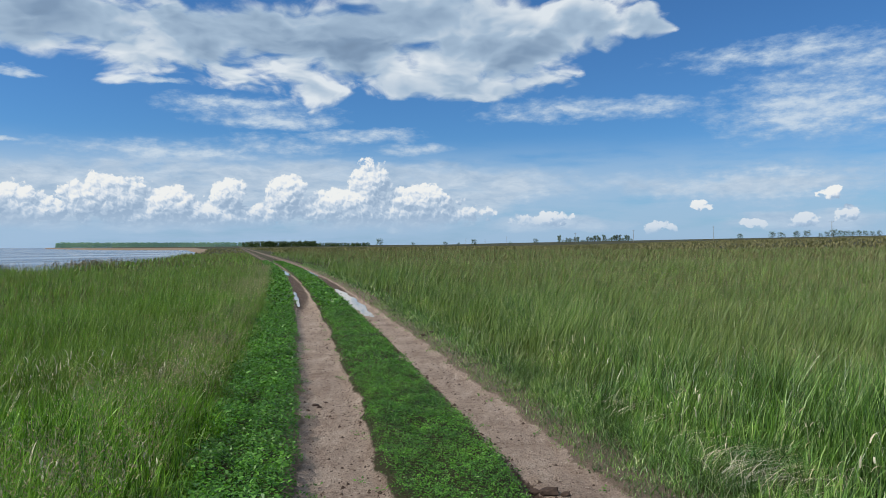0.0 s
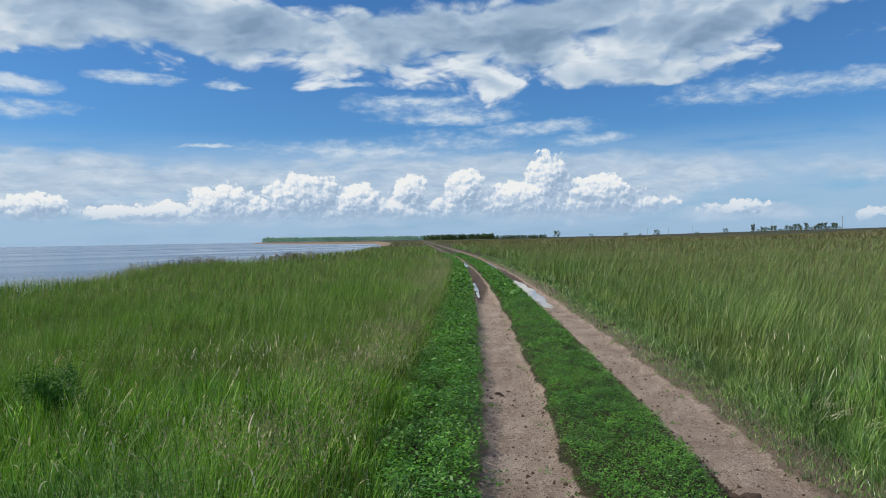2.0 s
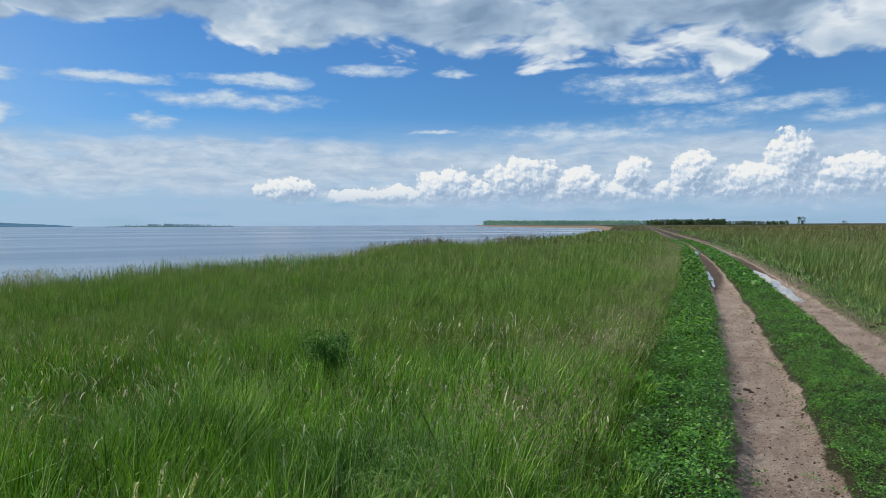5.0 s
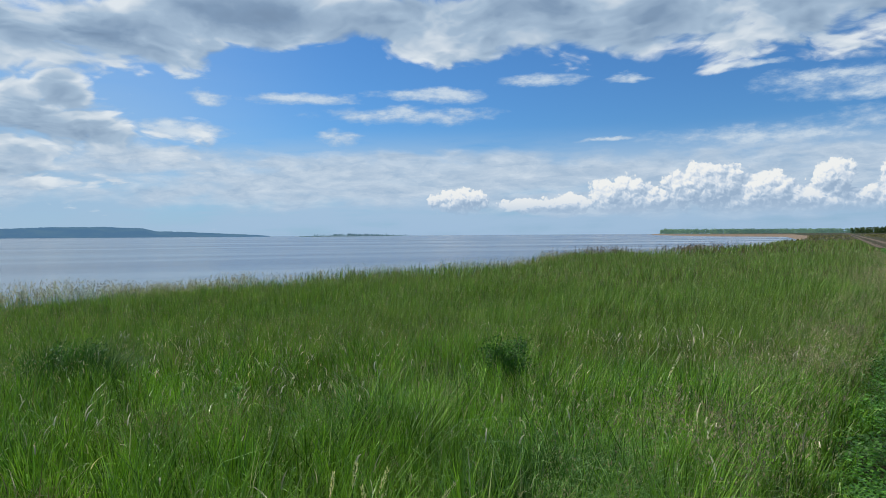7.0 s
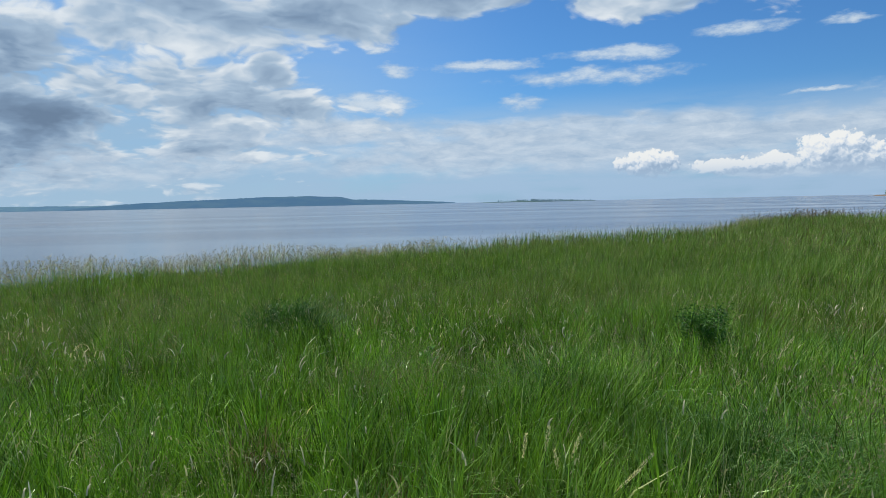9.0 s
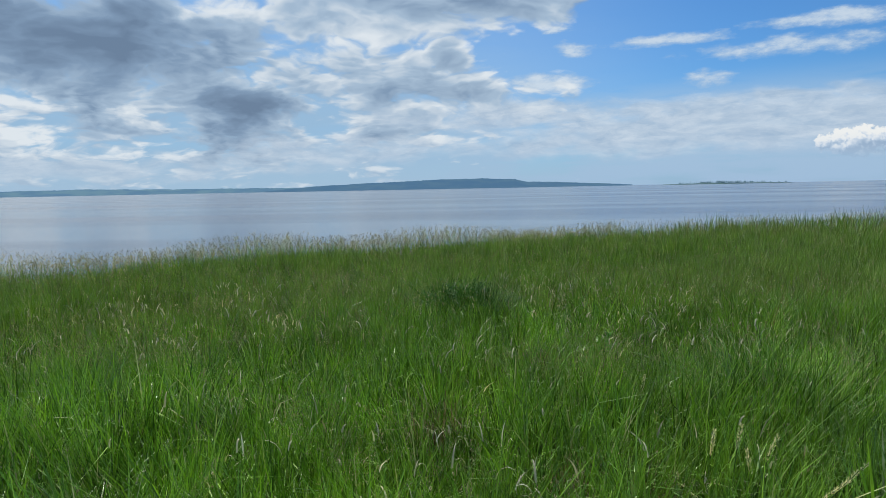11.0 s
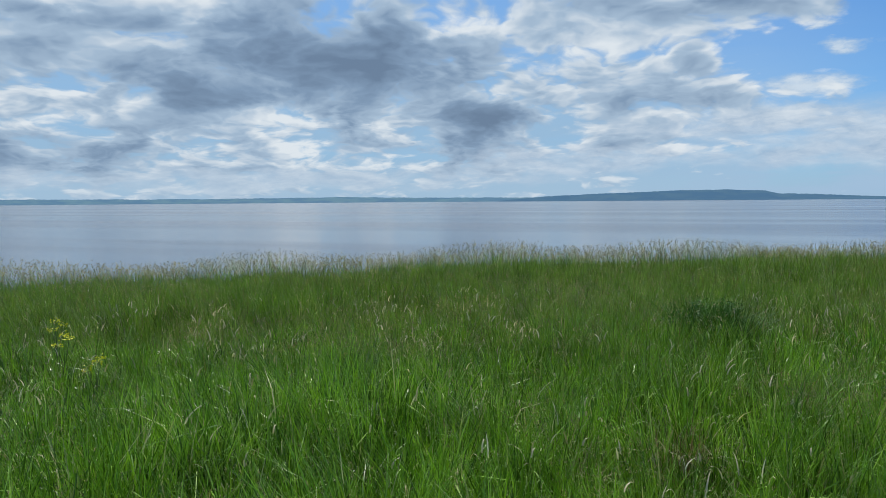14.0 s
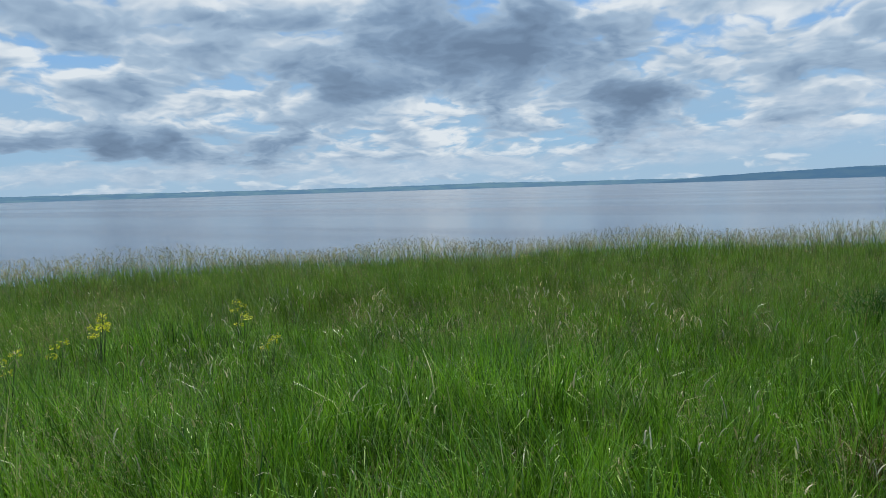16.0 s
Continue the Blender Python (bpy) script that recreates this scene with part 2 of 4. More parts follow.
    lit = g.math("SUBTRACT", lit, g.math("MULTIPLY", thick, g.math("MULTIPLY_ADD", west, 0.04, 0.36)))
    lit = g.math("MULTIPLY_ADD", g.smooth(blobs(g, pt, [BRIGHT]), -0.2, 0.9), 0.26, lit, clamp=True)
    deck_c = g.ramp(lit, [(0.0, (0.165, 0.235, 0.345)), (0.35, (0.250, 0.350, 0.490)), (0.68, (0.43, 0.545, 0.68)), (1.0, (0.84, 0.87, 0.90))])
    c_lit = g.math("ADD", g.math("MULTIPLY_ADD", g.math("SUBTRACT", c1, c2), 1.15, 0.38),
                   g.math("MULTIPLY", g.math("SUBTRACT", cum, cum_s), 0.62), clamp=True)
    c_lit = g.math("SUBTRACT", c_lit, g.math("MULTIPLY", g.smooth(el, 3.6, 1.8), 0.16), clamp=True)
    cum_c = g.ramp(c_lit, [(0.0, (0.36, 0.47, 0.62)), (0.4, (0.52, 0.62, 0.75)), (0.70, (0.78, 0.82, 0.88)), (1.0, (0.97, 0.95, 0.92))])
    c = g.mix(sheet_d, clear, g.mix(west, (0.44, 0.58, 0.75), (0.36, 0.53, 0.71)))
    c = g.mix(streak_d, c, g.mix(g.smooth(streak_f, 0.2, 1.3), (0.47, 0.60, 0.76), (0.72, 0.79, 0.86)))
    c = g.mix(deck_d, c, deck_c)
    layer = g.math("MULTIPLY_ADD", g.math("SUBTRACT", g.noise(g.vec("MULTIPLY", ps, (0.32, 1.0, 1.0)), 1.3, 8.0, 0.6), 0.5), 2.2, 0.44, clamp=True)
    base_f = g.math("ADD", blobs(g, ps, [BASES]), g.math("MULTIPLY", g.math("SUBTRACT", g.noise(g.vec("MULTIPLY", p, (0.4, 1.0, 1.0)), 0.7, 5.0, 0.52), 0.5), 2.0))
    c = g.mix(g.math("MULTIPLY", g.smooth(base_f, -0.3, 0.7), 0.85), c, g.mix(layer, (0.40, 0.52, 0.67), (0.74, 0.80, 0.87)))
    c = g.mix(cum_d, c, cum_c)
    c = g.mix(g.math("MULTIPLY", g.smooth(el, 4.0, 0.2), 0.42), c, g.mix(west, (0.38, 0.54, 0.75), (0.46, 0.60, 0.74)))
    glare = g.smooth(g.vec("DOT_PRODUCT", way, tuple(sv)), 0.86, 0.98)
    c = g.mix(g.math("MULTIPLY", glare, 0.85), c, (1.75, 1.70, 1.62))
    bg = g.node("ShaderNodeBackground")
    g.put(bg.inputs[0], g.vec("MULTIPLY", c, (0.945, 0.985, 1.01)))
    bg.inputs[1].default_value = 1.0
    out = g.node("ShaderNodeOutputWorld")
    g.put(out.inputs[0], bg.outputs[0])


make_world()


# ---- materials ----
def material(name):
    m = bpy.data.materials.new(name)
    m.use_nodes = True
    return m, Graph(m.node_tree)


def finish(g, colour, rough=0.8, normal=None, through_light=0.0, through_colour=None, spec=0.3, metal=0.0):
    b = g.node("ShaderNodeBsdfPrincipled")
    g.put(b.inputs["Base Color"], (*colour, 1) if isinstance(colour, tuple) else colour)
    g.put(b.inputs["Roughness"], rough)
    b.inputs["Specular IOR Level"].default_value = spec
    b.inputs["Metallic"].default_value = metal
    if normal is not None:
        g.put(b.inputs["Normal"], normal)
    shader = b.outputs[0]
    if through_light:
        t = g.node("ShaderNodeBsdfTranslucent")
        g.put(t.inputs[0], through_colour if through_colour is not None else colour)
        s = g.node("ShaderNodeMixShader")
        s.inputs[0].default_value = through_light
        g.put(s.inputs[1], shader), g.put(s.inputs[2], t.outputs[0])
        shader = s.outputs[0]
    out = g.node("ShaderNodeOutputMaterial")
    g.put(out.inputs[0], shader)


def place(g):
    return g.node("ShaderNodeNewGeometry").outputs["Position"]


def leafy(name, stops, patch_tint, patch_scale=0.35, through_light=0.35, rough=0.55, spec=0.30):
    """Foliage: a colour for each blade, and wide patches of another tint."""
    m, g = material(name)
    geo = g.node("ShaderNodeNewGeometry")
    c = g.ramp(geo.outputs["Random Per Island"], stops)
    patch = g.smooth(g.noise(geo.outputs["Position"], patch_scale, 3.0, 0.6), 0.42, 0.66)
    c = g.mix(g.math("MULTIPLY", patch, 0.65), c, g.mix(0.75, c, patch_tint))
    # noise darkens and brightens the tone at random, not tuft by tuft
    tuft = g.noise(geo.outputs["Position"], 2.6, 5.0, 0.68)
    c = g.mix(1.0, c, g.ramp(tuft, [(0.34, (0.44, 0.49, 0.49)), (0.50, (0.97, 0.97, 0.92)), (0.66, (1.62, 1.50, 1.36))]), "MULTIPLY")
    finish(g, c, rough, None, through_light, g.mix(1.0, c, (1.15, 1.20, 0.65), "MULTIPLY"), spec)
    return m


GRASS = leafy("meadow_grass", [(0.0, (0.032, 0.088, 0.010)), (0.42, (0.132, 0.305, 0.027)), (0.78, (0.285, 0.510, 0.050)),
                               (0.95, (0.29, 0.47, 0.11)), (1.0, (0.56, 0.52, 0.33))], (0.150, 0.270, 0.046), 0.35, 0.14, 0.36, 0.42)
# greyer beyond the track: the sky's sheen on front-lit blades put into the colour
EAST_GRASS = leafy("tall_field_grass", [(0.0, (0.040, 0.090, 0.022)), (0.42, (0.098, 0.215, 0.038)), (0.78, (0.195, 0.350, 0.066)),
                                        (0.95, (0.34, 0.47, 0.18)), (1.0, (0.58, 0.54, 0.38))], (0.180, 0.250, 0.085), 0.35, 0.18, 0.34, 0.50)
# the far blades are greyed in the same way
EAST_SWARD = leafy("far_field_sward", [(0.0, (0.098, 0.182, 0.038)), (0.5, (0.150, 0.250, 0.057)), (0.9, (0.220, 0.320, 0.090)), (1.0, (0.40, 0.39, 0.23))],
                   (0.205, 0.245, 0.085), 0.30, 0.18, 0.42, 0.40)
SWARD = leafy("far_sward", [(0.0, (0.100, 0.205, 0.026)), (0.5, (0.165, 0.305, 0.042)), (0.9, (0.245, 0.390, 0.075)), (1.0, (0.42, 0.42, 0.22))],
              (0.205, 0.290, 0.070), 0.30, 0.15, 0.42, 0.35)
HERB = leafy("low_herb_leaves", [(0.0, (0.024, 0.085, 0.010)), (0.6, (0.078, 0.235, 0.020)), (1.0, (0.150, 0.350, 0.050))], (0.110, 0.260, 0.026), 1.2, 0.22, 0.45, 0.35)
FIELD = leafy("flowering_meadow", [(0.0, (0.12, 0.125, 0.05)), (0.5, (0.20, 0.190, 0.090)), (1.0, (0.28, 0.26, 0.13))], (0.20, 0.170, 0.085), 0.05, 0.25, 0.7)
SEED = leafy("seed_heads", [(0.0, (0.23, 0.185, 0.125)), (0.5, (0.36, 0.31, 0.21)), (1.0, (0.54, 0.49, 0.35))], (0.31, 0.25, 0.19), 0.3, 0.3, 0.8)
REED = leafy("reed_heads", [(0.0, (0.24, 0.21, 0.145)), (0.5, (0.37, 0.33, 0.24)), (1.0, (0.53, 0.49, 0.37))], (0.42, 0.37, 0.28), 0.3, 0.3, 0.8)
STRAW = leafy("dry_straw", [(0.0, (0.34, 0.30, 0.19)), (1.0, (0.72, 0.68, 0.55))], (0.55, 0.50, 0.38), 2.0, 0.2, 0.7)
PLUME = leafy("pale_plume", [(0.0, (0.55, 0.50, 0.36)), (1.0, (0.80, 0.76, 0.62))], (0.65, 0.6, 0.45), 3.0, 0.35, 0.8)
BUSH = leafy("bush_leaves", [(0.0, (0.022, 0.075, 0.013)), (0.7, (0.056, 0.160, 0.024)), (1.0, (0.115, 0.260, 0.046))], (0.05, 0.14, 0.022), 2.0, 0.2)
YELLOW = leafy("yellow_flowers", [(0.0, (0.55, 0.56, 0.03)), (1.0, (0.80, 0.76, 0.06))], (0.6, 0.6, 0.05), 3.0, 0.2)
WOODS = leafy("tree_leaves", [(0.0, (0.045, 0.075, 0.030)), (0.6, (0.075, 0.125, 0.045)), (1.0, (0.12, 0.17, 0.06))], (0.07, 0.11, 0.045), 0.02, 0.2, 0.8)


def make_ground_material():
    m, g = material("ground")
    p = place(g)
    rut = g.node("ShaderNodeAttribute", attribute_name="rut").outputs["Fac"]
    bank = g.node("ShaderNodeAttribute", attribute_name="bank").outputs["Fac"]
    edge = g.noise(p, 7.0, 5.0, 0.65)
    mask = g.smooth(g.math("ADD", rut, g.math("MULTIPLY", g.math("SUBTRACT", edge, 0.5), 0.9)), 0.35, 0.6)
    fine = g.noise(p, 60.0, 6.0, 0.7)
    wide = g.noise(p, 1.6, 5.0, 0.65)
    grain = g.noise(p, 16.0, 8.0, 0.72)
    tread = g.noise(g.vec("MULTIPLY", p, (3.2, 0.55, 1.0)), 3.0, 7.0, 0.68)
    dirt = g.ramp(wide, [(0.3, (0.260, 0.190, 0.145)), (0.52, (0.365, 0.278, 0.218)), (0.72, (0.46, 0.362, 0.288))])
    dirt = g.mix(g.math("MULTIPLY", g.smooth(tread, 0.50, 0.66), 0.55), dirt, (0.23, 0.160, 0.116))
    dirt = g.mix(g.math("MULTIPLY", g.smooth(tread, 0.45, 0.30), 0.55), dirt, (0.60, 0.475, 0.37))
    dirt = g.mix(g.math("MULTIPLY", g.smooth(grain, 0.54, 0.64), 0.7), dirt, (0.150, 0.100, 0.073))
    dirt = g.mix(g.math("MULTIPLY", g.smooth(fine, 0.555, 0.62), 0.85), dirt, (0.105, 0.07, 0.048))
    dirt = g.mix(g.math("MULTIPLY", g.smooth(g.noise(p, 28.0, 6.0, 0.7), 0.56, 0.66), 0.6), dirt, (0.60, 0.50, 0.41))
    damp = g.smooth(g.noise(p, 0.9, 5.0, 0.65), 0.58, 0.70)
    dirt = g.mix(g.math("MULTIPLY", damp, 0.60), dirt, (0.165, 0.110, 0.080))
    broken = g.node("ShaderNodeAttribute", attribute_name="broken").outputs["Fac"]
    # damp soil; along the right rut's left step the dark also paints its shade
    dirt = g.mix(g.smooth(g.math("MULTIPLY_ADD", g.math("SUBTRACT", grain, 0.5), 1.2, broken), 0.35, 0.6), dirt, (0.085, 0.058, 0.043))
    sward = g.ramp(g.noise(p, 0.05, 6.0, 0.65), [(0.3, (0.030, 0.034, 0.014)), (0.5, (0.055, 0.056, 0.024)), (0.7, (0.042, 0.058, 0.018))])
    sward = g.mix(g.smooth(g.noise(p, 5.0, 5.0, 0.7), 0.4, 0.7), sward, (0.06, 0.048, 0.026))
    verge = g.node("ShaderNodeAttribute", attribute_name="verge").outputs["Fac"]
    sward = g.mix(g.smooth(g.math("MULTIPLY_ADD", g.math("SUBTRACT", edge, 0.5), 1.4, verge), 0.25, 0.75), sward, g.ramp(fine, [(0.35, (0.105, 0.078, 0.055)), (0.65, (0.25, 0.19, 0.14))]))
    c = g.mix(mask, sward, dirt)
    c = g.mix(bank, c, g.ramp(g.noise(p, 0.9, 5.0, 0.6), [(0.3, (0.15, 0.115, 0.08)), (0.7, (0.27, 0.20, 0.14))]))
    lumps = g.math("ADD", g.math("MULTIPLY", fine, 0.3), grain)
    finish(g, c, 0.9, g.bump(lumps, 1.0, 0.05), spec=0.2)
    return m


def make_water_material(name, scale, strength, deep, rough=0.12):
    m, g = material(name)
    p = place(g)
    lane = g.node("ShaderNodeCombineXYZ")
    g.put(lane.inputs[0], g.math("MULTIPLY", g.vec("DOT_PRODUCT", p, tuple(way_of(70, 0))), 0.022))
    g.put(lane.inputs[1], g.math("MULTIPLY", g.vec("DOT_PRODUCT", p, tuple(way_of(-20, 0))), 0.0025))
    calm = g.smooth(g.noise(lane.outputs[0], 1.0, 5.0, 0.6), 0.40, 0.62)
    tilt = g.vec("SUBTRACT", g.noise(p, scale, 3.0, 0.7, True), (0.5, 0.5, 0.5))
    amount = g.node("ShaderNodeCombineXYZ")
    k = g.math("MULTIPLY_ADD", calm, -0.62 * strength, strength)
    gloss = g.math("MULTIPLY_ADD", calm, -0.38 * rough, rough)
    g.put(amount.inputs[0], k), g.put(amount.inputs[1], k)
    normal = g.vec("NORMALIZE", g.vec("ADD", g.vec("MULTIPLY", tilt, amount.outputs[0]), (0.0, 0.0, 1.0)))
    finish(g, deep, gloss, normal, spec=0.5)
    return m


GROUND = make_ground_material()
WATER = make_water_material("lake_water", 5.0, 0.30, (0.080, 0.110, 0.150), 0.23)
PUDDLE = make_water_material("puddle_water", 3.0, 0.006, (0.03, 0.025, 0.02), 0.03)


# ---- plan ----
def centre(y):
    """The track's middle line."""
    y = np.asarray(y, float)
    c = np.clip(y, -40, 70)
    return 1.02 - 0.2 * c - 0.0008 * c * c + (y - c) * -0.3


EDGE_Y = [-4500, -60, -30, -17, -11, -6.9, -0.6, 3.7, 6.8, 12, 20, 27, 32, 48, 90, 158, 330, 720, 860, 1550, 1680, 2400, 4600]
EDGE_X = [-6, -5, -4, -6, -9.8, -13.0, -16.0, -17.2, -17.8, -18.6, -19, -22, -26, -26.4, -36, -56, -112, -262, -420, -895, -860, -300, -200]
RUTS = (-0.74, 0.81)
WATER_Z = -2.5


def edge(y):
    """The top of the bank above the lake."""
    return np.interp(y, EDGE_Y, EDGE_X)


def hump(v, a, b):
    t = np.clip((v - a) / (b - a), 0, 1)
    return t * t * (3 - 2 * t)


def wavy(x, y):
    return 0.5 * np.sin(1.3 * x + 0.7 * y) * np.sin(0.9 * y - 0.4 * x + 1.7) + 0.3 * np.sin(2.9 * y + 1.1 * x) * np.sin(2.3 * x + 0.5)


def rut_mask(u, y):
    w = 0.31 + 0.018 * np.sin(1.9 * y) + 0.02 * np.sin(4.3 * y + 1) * (1 - hump(y, 12, 18)) + 0.018 * np.sin(9.7 * y + 3 * np.sign(u)) * (1 - hump(y, 9, 13))
    w = w * (1 - 0.4 * hump(y, 20, 45))
    m = 0
    for r in RUTS:
        m = np.maximum(m, 1 - hump(np.abs(u - r - 0.015 * np.sin(1.1 * y + r)), w - 0.09, w + 0.09))
    return m


def broken_edge(u, y):
    """The crumbling, damp left side of the right rut, its step's shade darkened in too, and patches in the left one."""
    m = np.exp(-((u - 0.55) / 0.055) ** 2) * hump(np.sin(1.7 * y + 0.6) + 0.6 * np.sin(4.1 * y), -0.3, 0.5) * (y < 15)
    m = np.maximum(m, 0.45 * np.exp(-((u + 0.50) / 0.05) ** 2) * hump(np.sin(2.9 * y) + np.sin(1.3 * y), 0.6, 1.2))
    return np.maximum(m, 0.62 * rut_mask(u, y) * hump(y + 3 * np.sin(5 * u), 15, 24))


def wet(u, y):
    """Where the ruts are deep and hold water."""
    a = np.exp(-((y - 22.0) / 6.0) ** 4) * (u > 0)
    b = np.exp(-((y - 22.0) / 4.5) ** 4) * (u < 0) * 0.8
    c = np.exp(-((y - 44.0) / 6.0) ** 4)
    return np.clip(a + b + c, 0, 1)


def height(x, y):
    u = x - centre(y)
    m = rut_mask(u, y)
    near = np.exp(-(np.hypot(x, y) / 90.0) ** 2)
    z = 0.035 * wavy(x * 0.7, y * 0.7) * near * hump(np.abs(u), 1.2, 3)
    z = z - m * (0.055 + 0.015 * wavy(x * 3, y * 3)) * near - m * wet(u, y) * 0.06
    z = z - 0.035 * broken_edge(u, y) * near
    z = z + 0.03 * (1 - hump(np.abs(u), 0.2, 0.5)) * near
    rise = np.clip(x - 25, 0, 420)
    z = z + 0.018 * rise * hump(rise, 0, 120)
    return z


def mesh_of(name, verts, tris, smooth=True):
    me = bpy.data.meshes.new(name)
    verts, tris = np.asarray(verts, np.float32).reshape(-1, 3), np.asarray(tris, np.int32)
    k = tris.shape[1]
    me.vertices.add(len(verts))
    me.vertices.foreach_set("co", verts.ravel())
    me.loops.add(tris.size)
    me.loops.foreach_set("vertex_index", tris.ravel())
    me.polygons.add(len(tris))
    me.polygons.foreach_set("loop_start", np.arange(0, tris.size, k, dtype=np.int32))
    me.polygons.foreach_set("use_smooth", np.full(len(tris), smooth))
    me.update(calc_edges=True)
    return me


def grid_mesh(name, P):
    """P: rows x columns x 3."""
    r, c = P.shape[:2]
    i = np.arange(r * c).reshape(r, c)
    q = np.stack([i[:-1, :-1], i[:-1, 1:], i[1:, 1:], i[1:, :-1]], -1).reshape(-1, 4)
    return mesh_of(name, P.reshape(-1, 3), q)


def make_ground():
    ys = [2.0]
    while ys[-1] < 4600:
        ys.append(ys[-1] + (0.12 if ys[-1] < 14 else 0.011 * ys[-1] if ys[-1] < 60 else 0.05 * ys[-1]))
    back = [2.0]
    while back[-1] > -4600:
        back.append(back[-1] - max(0.4, 0.12 * abs(back[-1])))
    ys = np.array(back[:0:-1] + ys)
    inner = np.arange(-2.3, 2.31, 0.07)
    right = [2.3]
    while right[-1] < 4700:
        right.append(right[-1] + max(0.25, 0.09 * right[-1]))
    s = np.linspace(0, 1, 34)[:-1] ** 0.8
    bank = [0.0, 0.12, 0.4, 0.9, 1.5, 6.0, 60.0]
    drop = [0.0, 0.15, 1.0, 2.3, 2.9, 4.0, 4.5]
    rows, ruts, banks, breaks, verges = [], [], [], [], []
    for y in ys:
        cx, ex = float(centre(y)), float(edge(y))
        big = 1.0 + abs(y) / 150.0
        left = ex + (cx - 2.3 - ex) * s[::1]
        xs = np.concatenate([[ex - b * big for b in bank[:0:-1]], left, cx + inner, cx + np.array(right[1:])])
        z = height(xs, np.full_like(xs, y))
        z[:6] = [float(height(np.array([ex]), np.array([y]))[0]) - d for d in drop[:0:-1]]
        rows.append(np.stack([xs, np.full_like(xs, y), z], -1))
        ruts.append(rut_mask(xs - cx, np.full_like(xs, y)))
        breaks.append(broken_edge(xs - cx, np.full_like(xs, y)))
        side = xs - cx
        verges.append(hump(side, 0.7, 1.0) * (1 - hump(side, 1.35, 1.9)) + 0.8 * hump(side, -1.3, -1.1) * (1 - hump(side, -1.0, -0.8)))
        b = np.zeros_like(xs)
        b[:6] = 1
        banks.append(b)
    me = grid_mesh("ground", np.array(rows))
    for key, values in (("rut", ruts), ("bank", banks), ("broken", breaks), ("verge", verges)):
        at = me.attributes.new(key, "FLOAT", "POINT")
        at.data.foreach_set("value", np.array(values, np.float32).ravel())
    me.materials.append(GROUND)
    return tagged(new("ground", me), "grassy lakeside meadow ground with two bare dirt wheel ruts", "ground", kind="structure")


make_ground()

me = grid_mesh("water", np.array([[(x, y, WATER_Z) for x in np.linspace(-4900, 600, 12)] for y in np.linspace(-4900, 4900, 20)]))
me.materials.append(WATER)
tagged(new("water", me), "wide calm lake with fine ripples under a cloudy sky", "lake", kind="structure")


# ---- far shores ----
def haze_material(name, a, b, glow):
    """Land so far off that haze, added as a glow, colours it."""
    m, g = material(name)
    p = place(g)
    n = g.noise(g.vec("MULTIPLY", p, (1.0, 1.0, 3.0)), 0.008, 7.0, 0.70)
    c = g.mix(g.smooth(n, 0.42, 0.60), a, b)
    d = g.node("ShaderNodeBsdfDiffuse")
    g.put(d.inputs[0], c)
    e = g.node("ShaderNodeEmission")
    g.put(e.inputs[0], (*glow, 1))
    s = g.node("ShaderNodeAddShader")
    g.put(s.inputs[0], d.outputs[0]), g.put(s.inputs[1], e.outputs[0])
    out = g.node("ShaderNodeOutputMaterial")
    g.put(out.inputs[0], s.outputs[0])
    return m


# the last colour is the haze, given off as light by the land itself
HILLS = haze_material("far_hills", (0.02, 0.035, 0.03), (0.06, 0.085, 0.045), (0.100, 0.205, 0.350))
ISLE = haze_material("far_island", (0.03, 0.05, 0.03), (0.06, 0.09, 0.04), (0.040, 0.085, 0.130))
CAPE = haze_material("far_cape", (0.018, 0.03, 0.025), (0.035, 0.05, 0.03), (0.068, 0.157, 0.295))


def ridge(name, r0, r1, azs, els, label, mat, seed):
    """A range of hills on the far shore: azimuths and the elevation of the crest."""
    rng = np.random.default_rng(seed)
    a = np.arange(azs[0], azs[-1], 0.12)
    crest = np.interp(a, azs, els)
    rough = np.convolve(rng.normal(0, 1, len(a) + 8), np.ones(9) / 9, "valid") * 0.03
    fine = rng.normal(0, 0.008, len(a))
    top = np.clip(crest + (rough + fine) * np.clip(crest * 3, 0, 1), 0, None)
    rows = []
    for k in np.linspace(0, 1, 9):
        r = r0 + (r1 - r0) * k
        shape = math.sin(min(k / 0.55, 1) * math.pi / 2) if k < 0.55 else 1 - 0.5 * (k - 0.55) / 0.45
        z = WATER_Z - 0.5 + shape * (np.tan(np.radians(top)) * r + 4.3 * (top > 0.001)) * (1 + 0.1 * np.sin(a * 1.7 + k * 5) * (k < 0.5))
        rows.append(np.stack([-np.sin(np.radians(a)) * r, np.cos(np.radians(a)) * r, z], -1))
    me = grid_mesh(name, np.array(rows))
    me.materials.append(mat)
    return tagged(new(name, me), label, "hills", kind="structure")


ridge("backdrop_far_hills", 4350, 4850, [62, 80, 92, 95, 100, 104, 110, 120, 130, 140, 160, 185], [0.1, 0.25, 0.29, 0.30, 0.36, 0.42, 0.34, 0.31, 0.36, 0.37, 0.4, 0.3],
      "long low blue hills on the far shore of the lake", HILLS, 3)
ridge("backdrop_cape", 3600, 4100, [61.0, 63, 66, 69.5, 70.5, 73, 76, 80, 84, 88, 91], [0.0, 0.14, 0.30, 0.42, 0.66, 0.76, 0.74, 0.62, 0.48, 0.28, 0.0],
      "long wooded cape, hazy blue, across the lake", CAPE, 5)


# ---- foliage in bulk ----
RNG = np.random.default_rng(11)


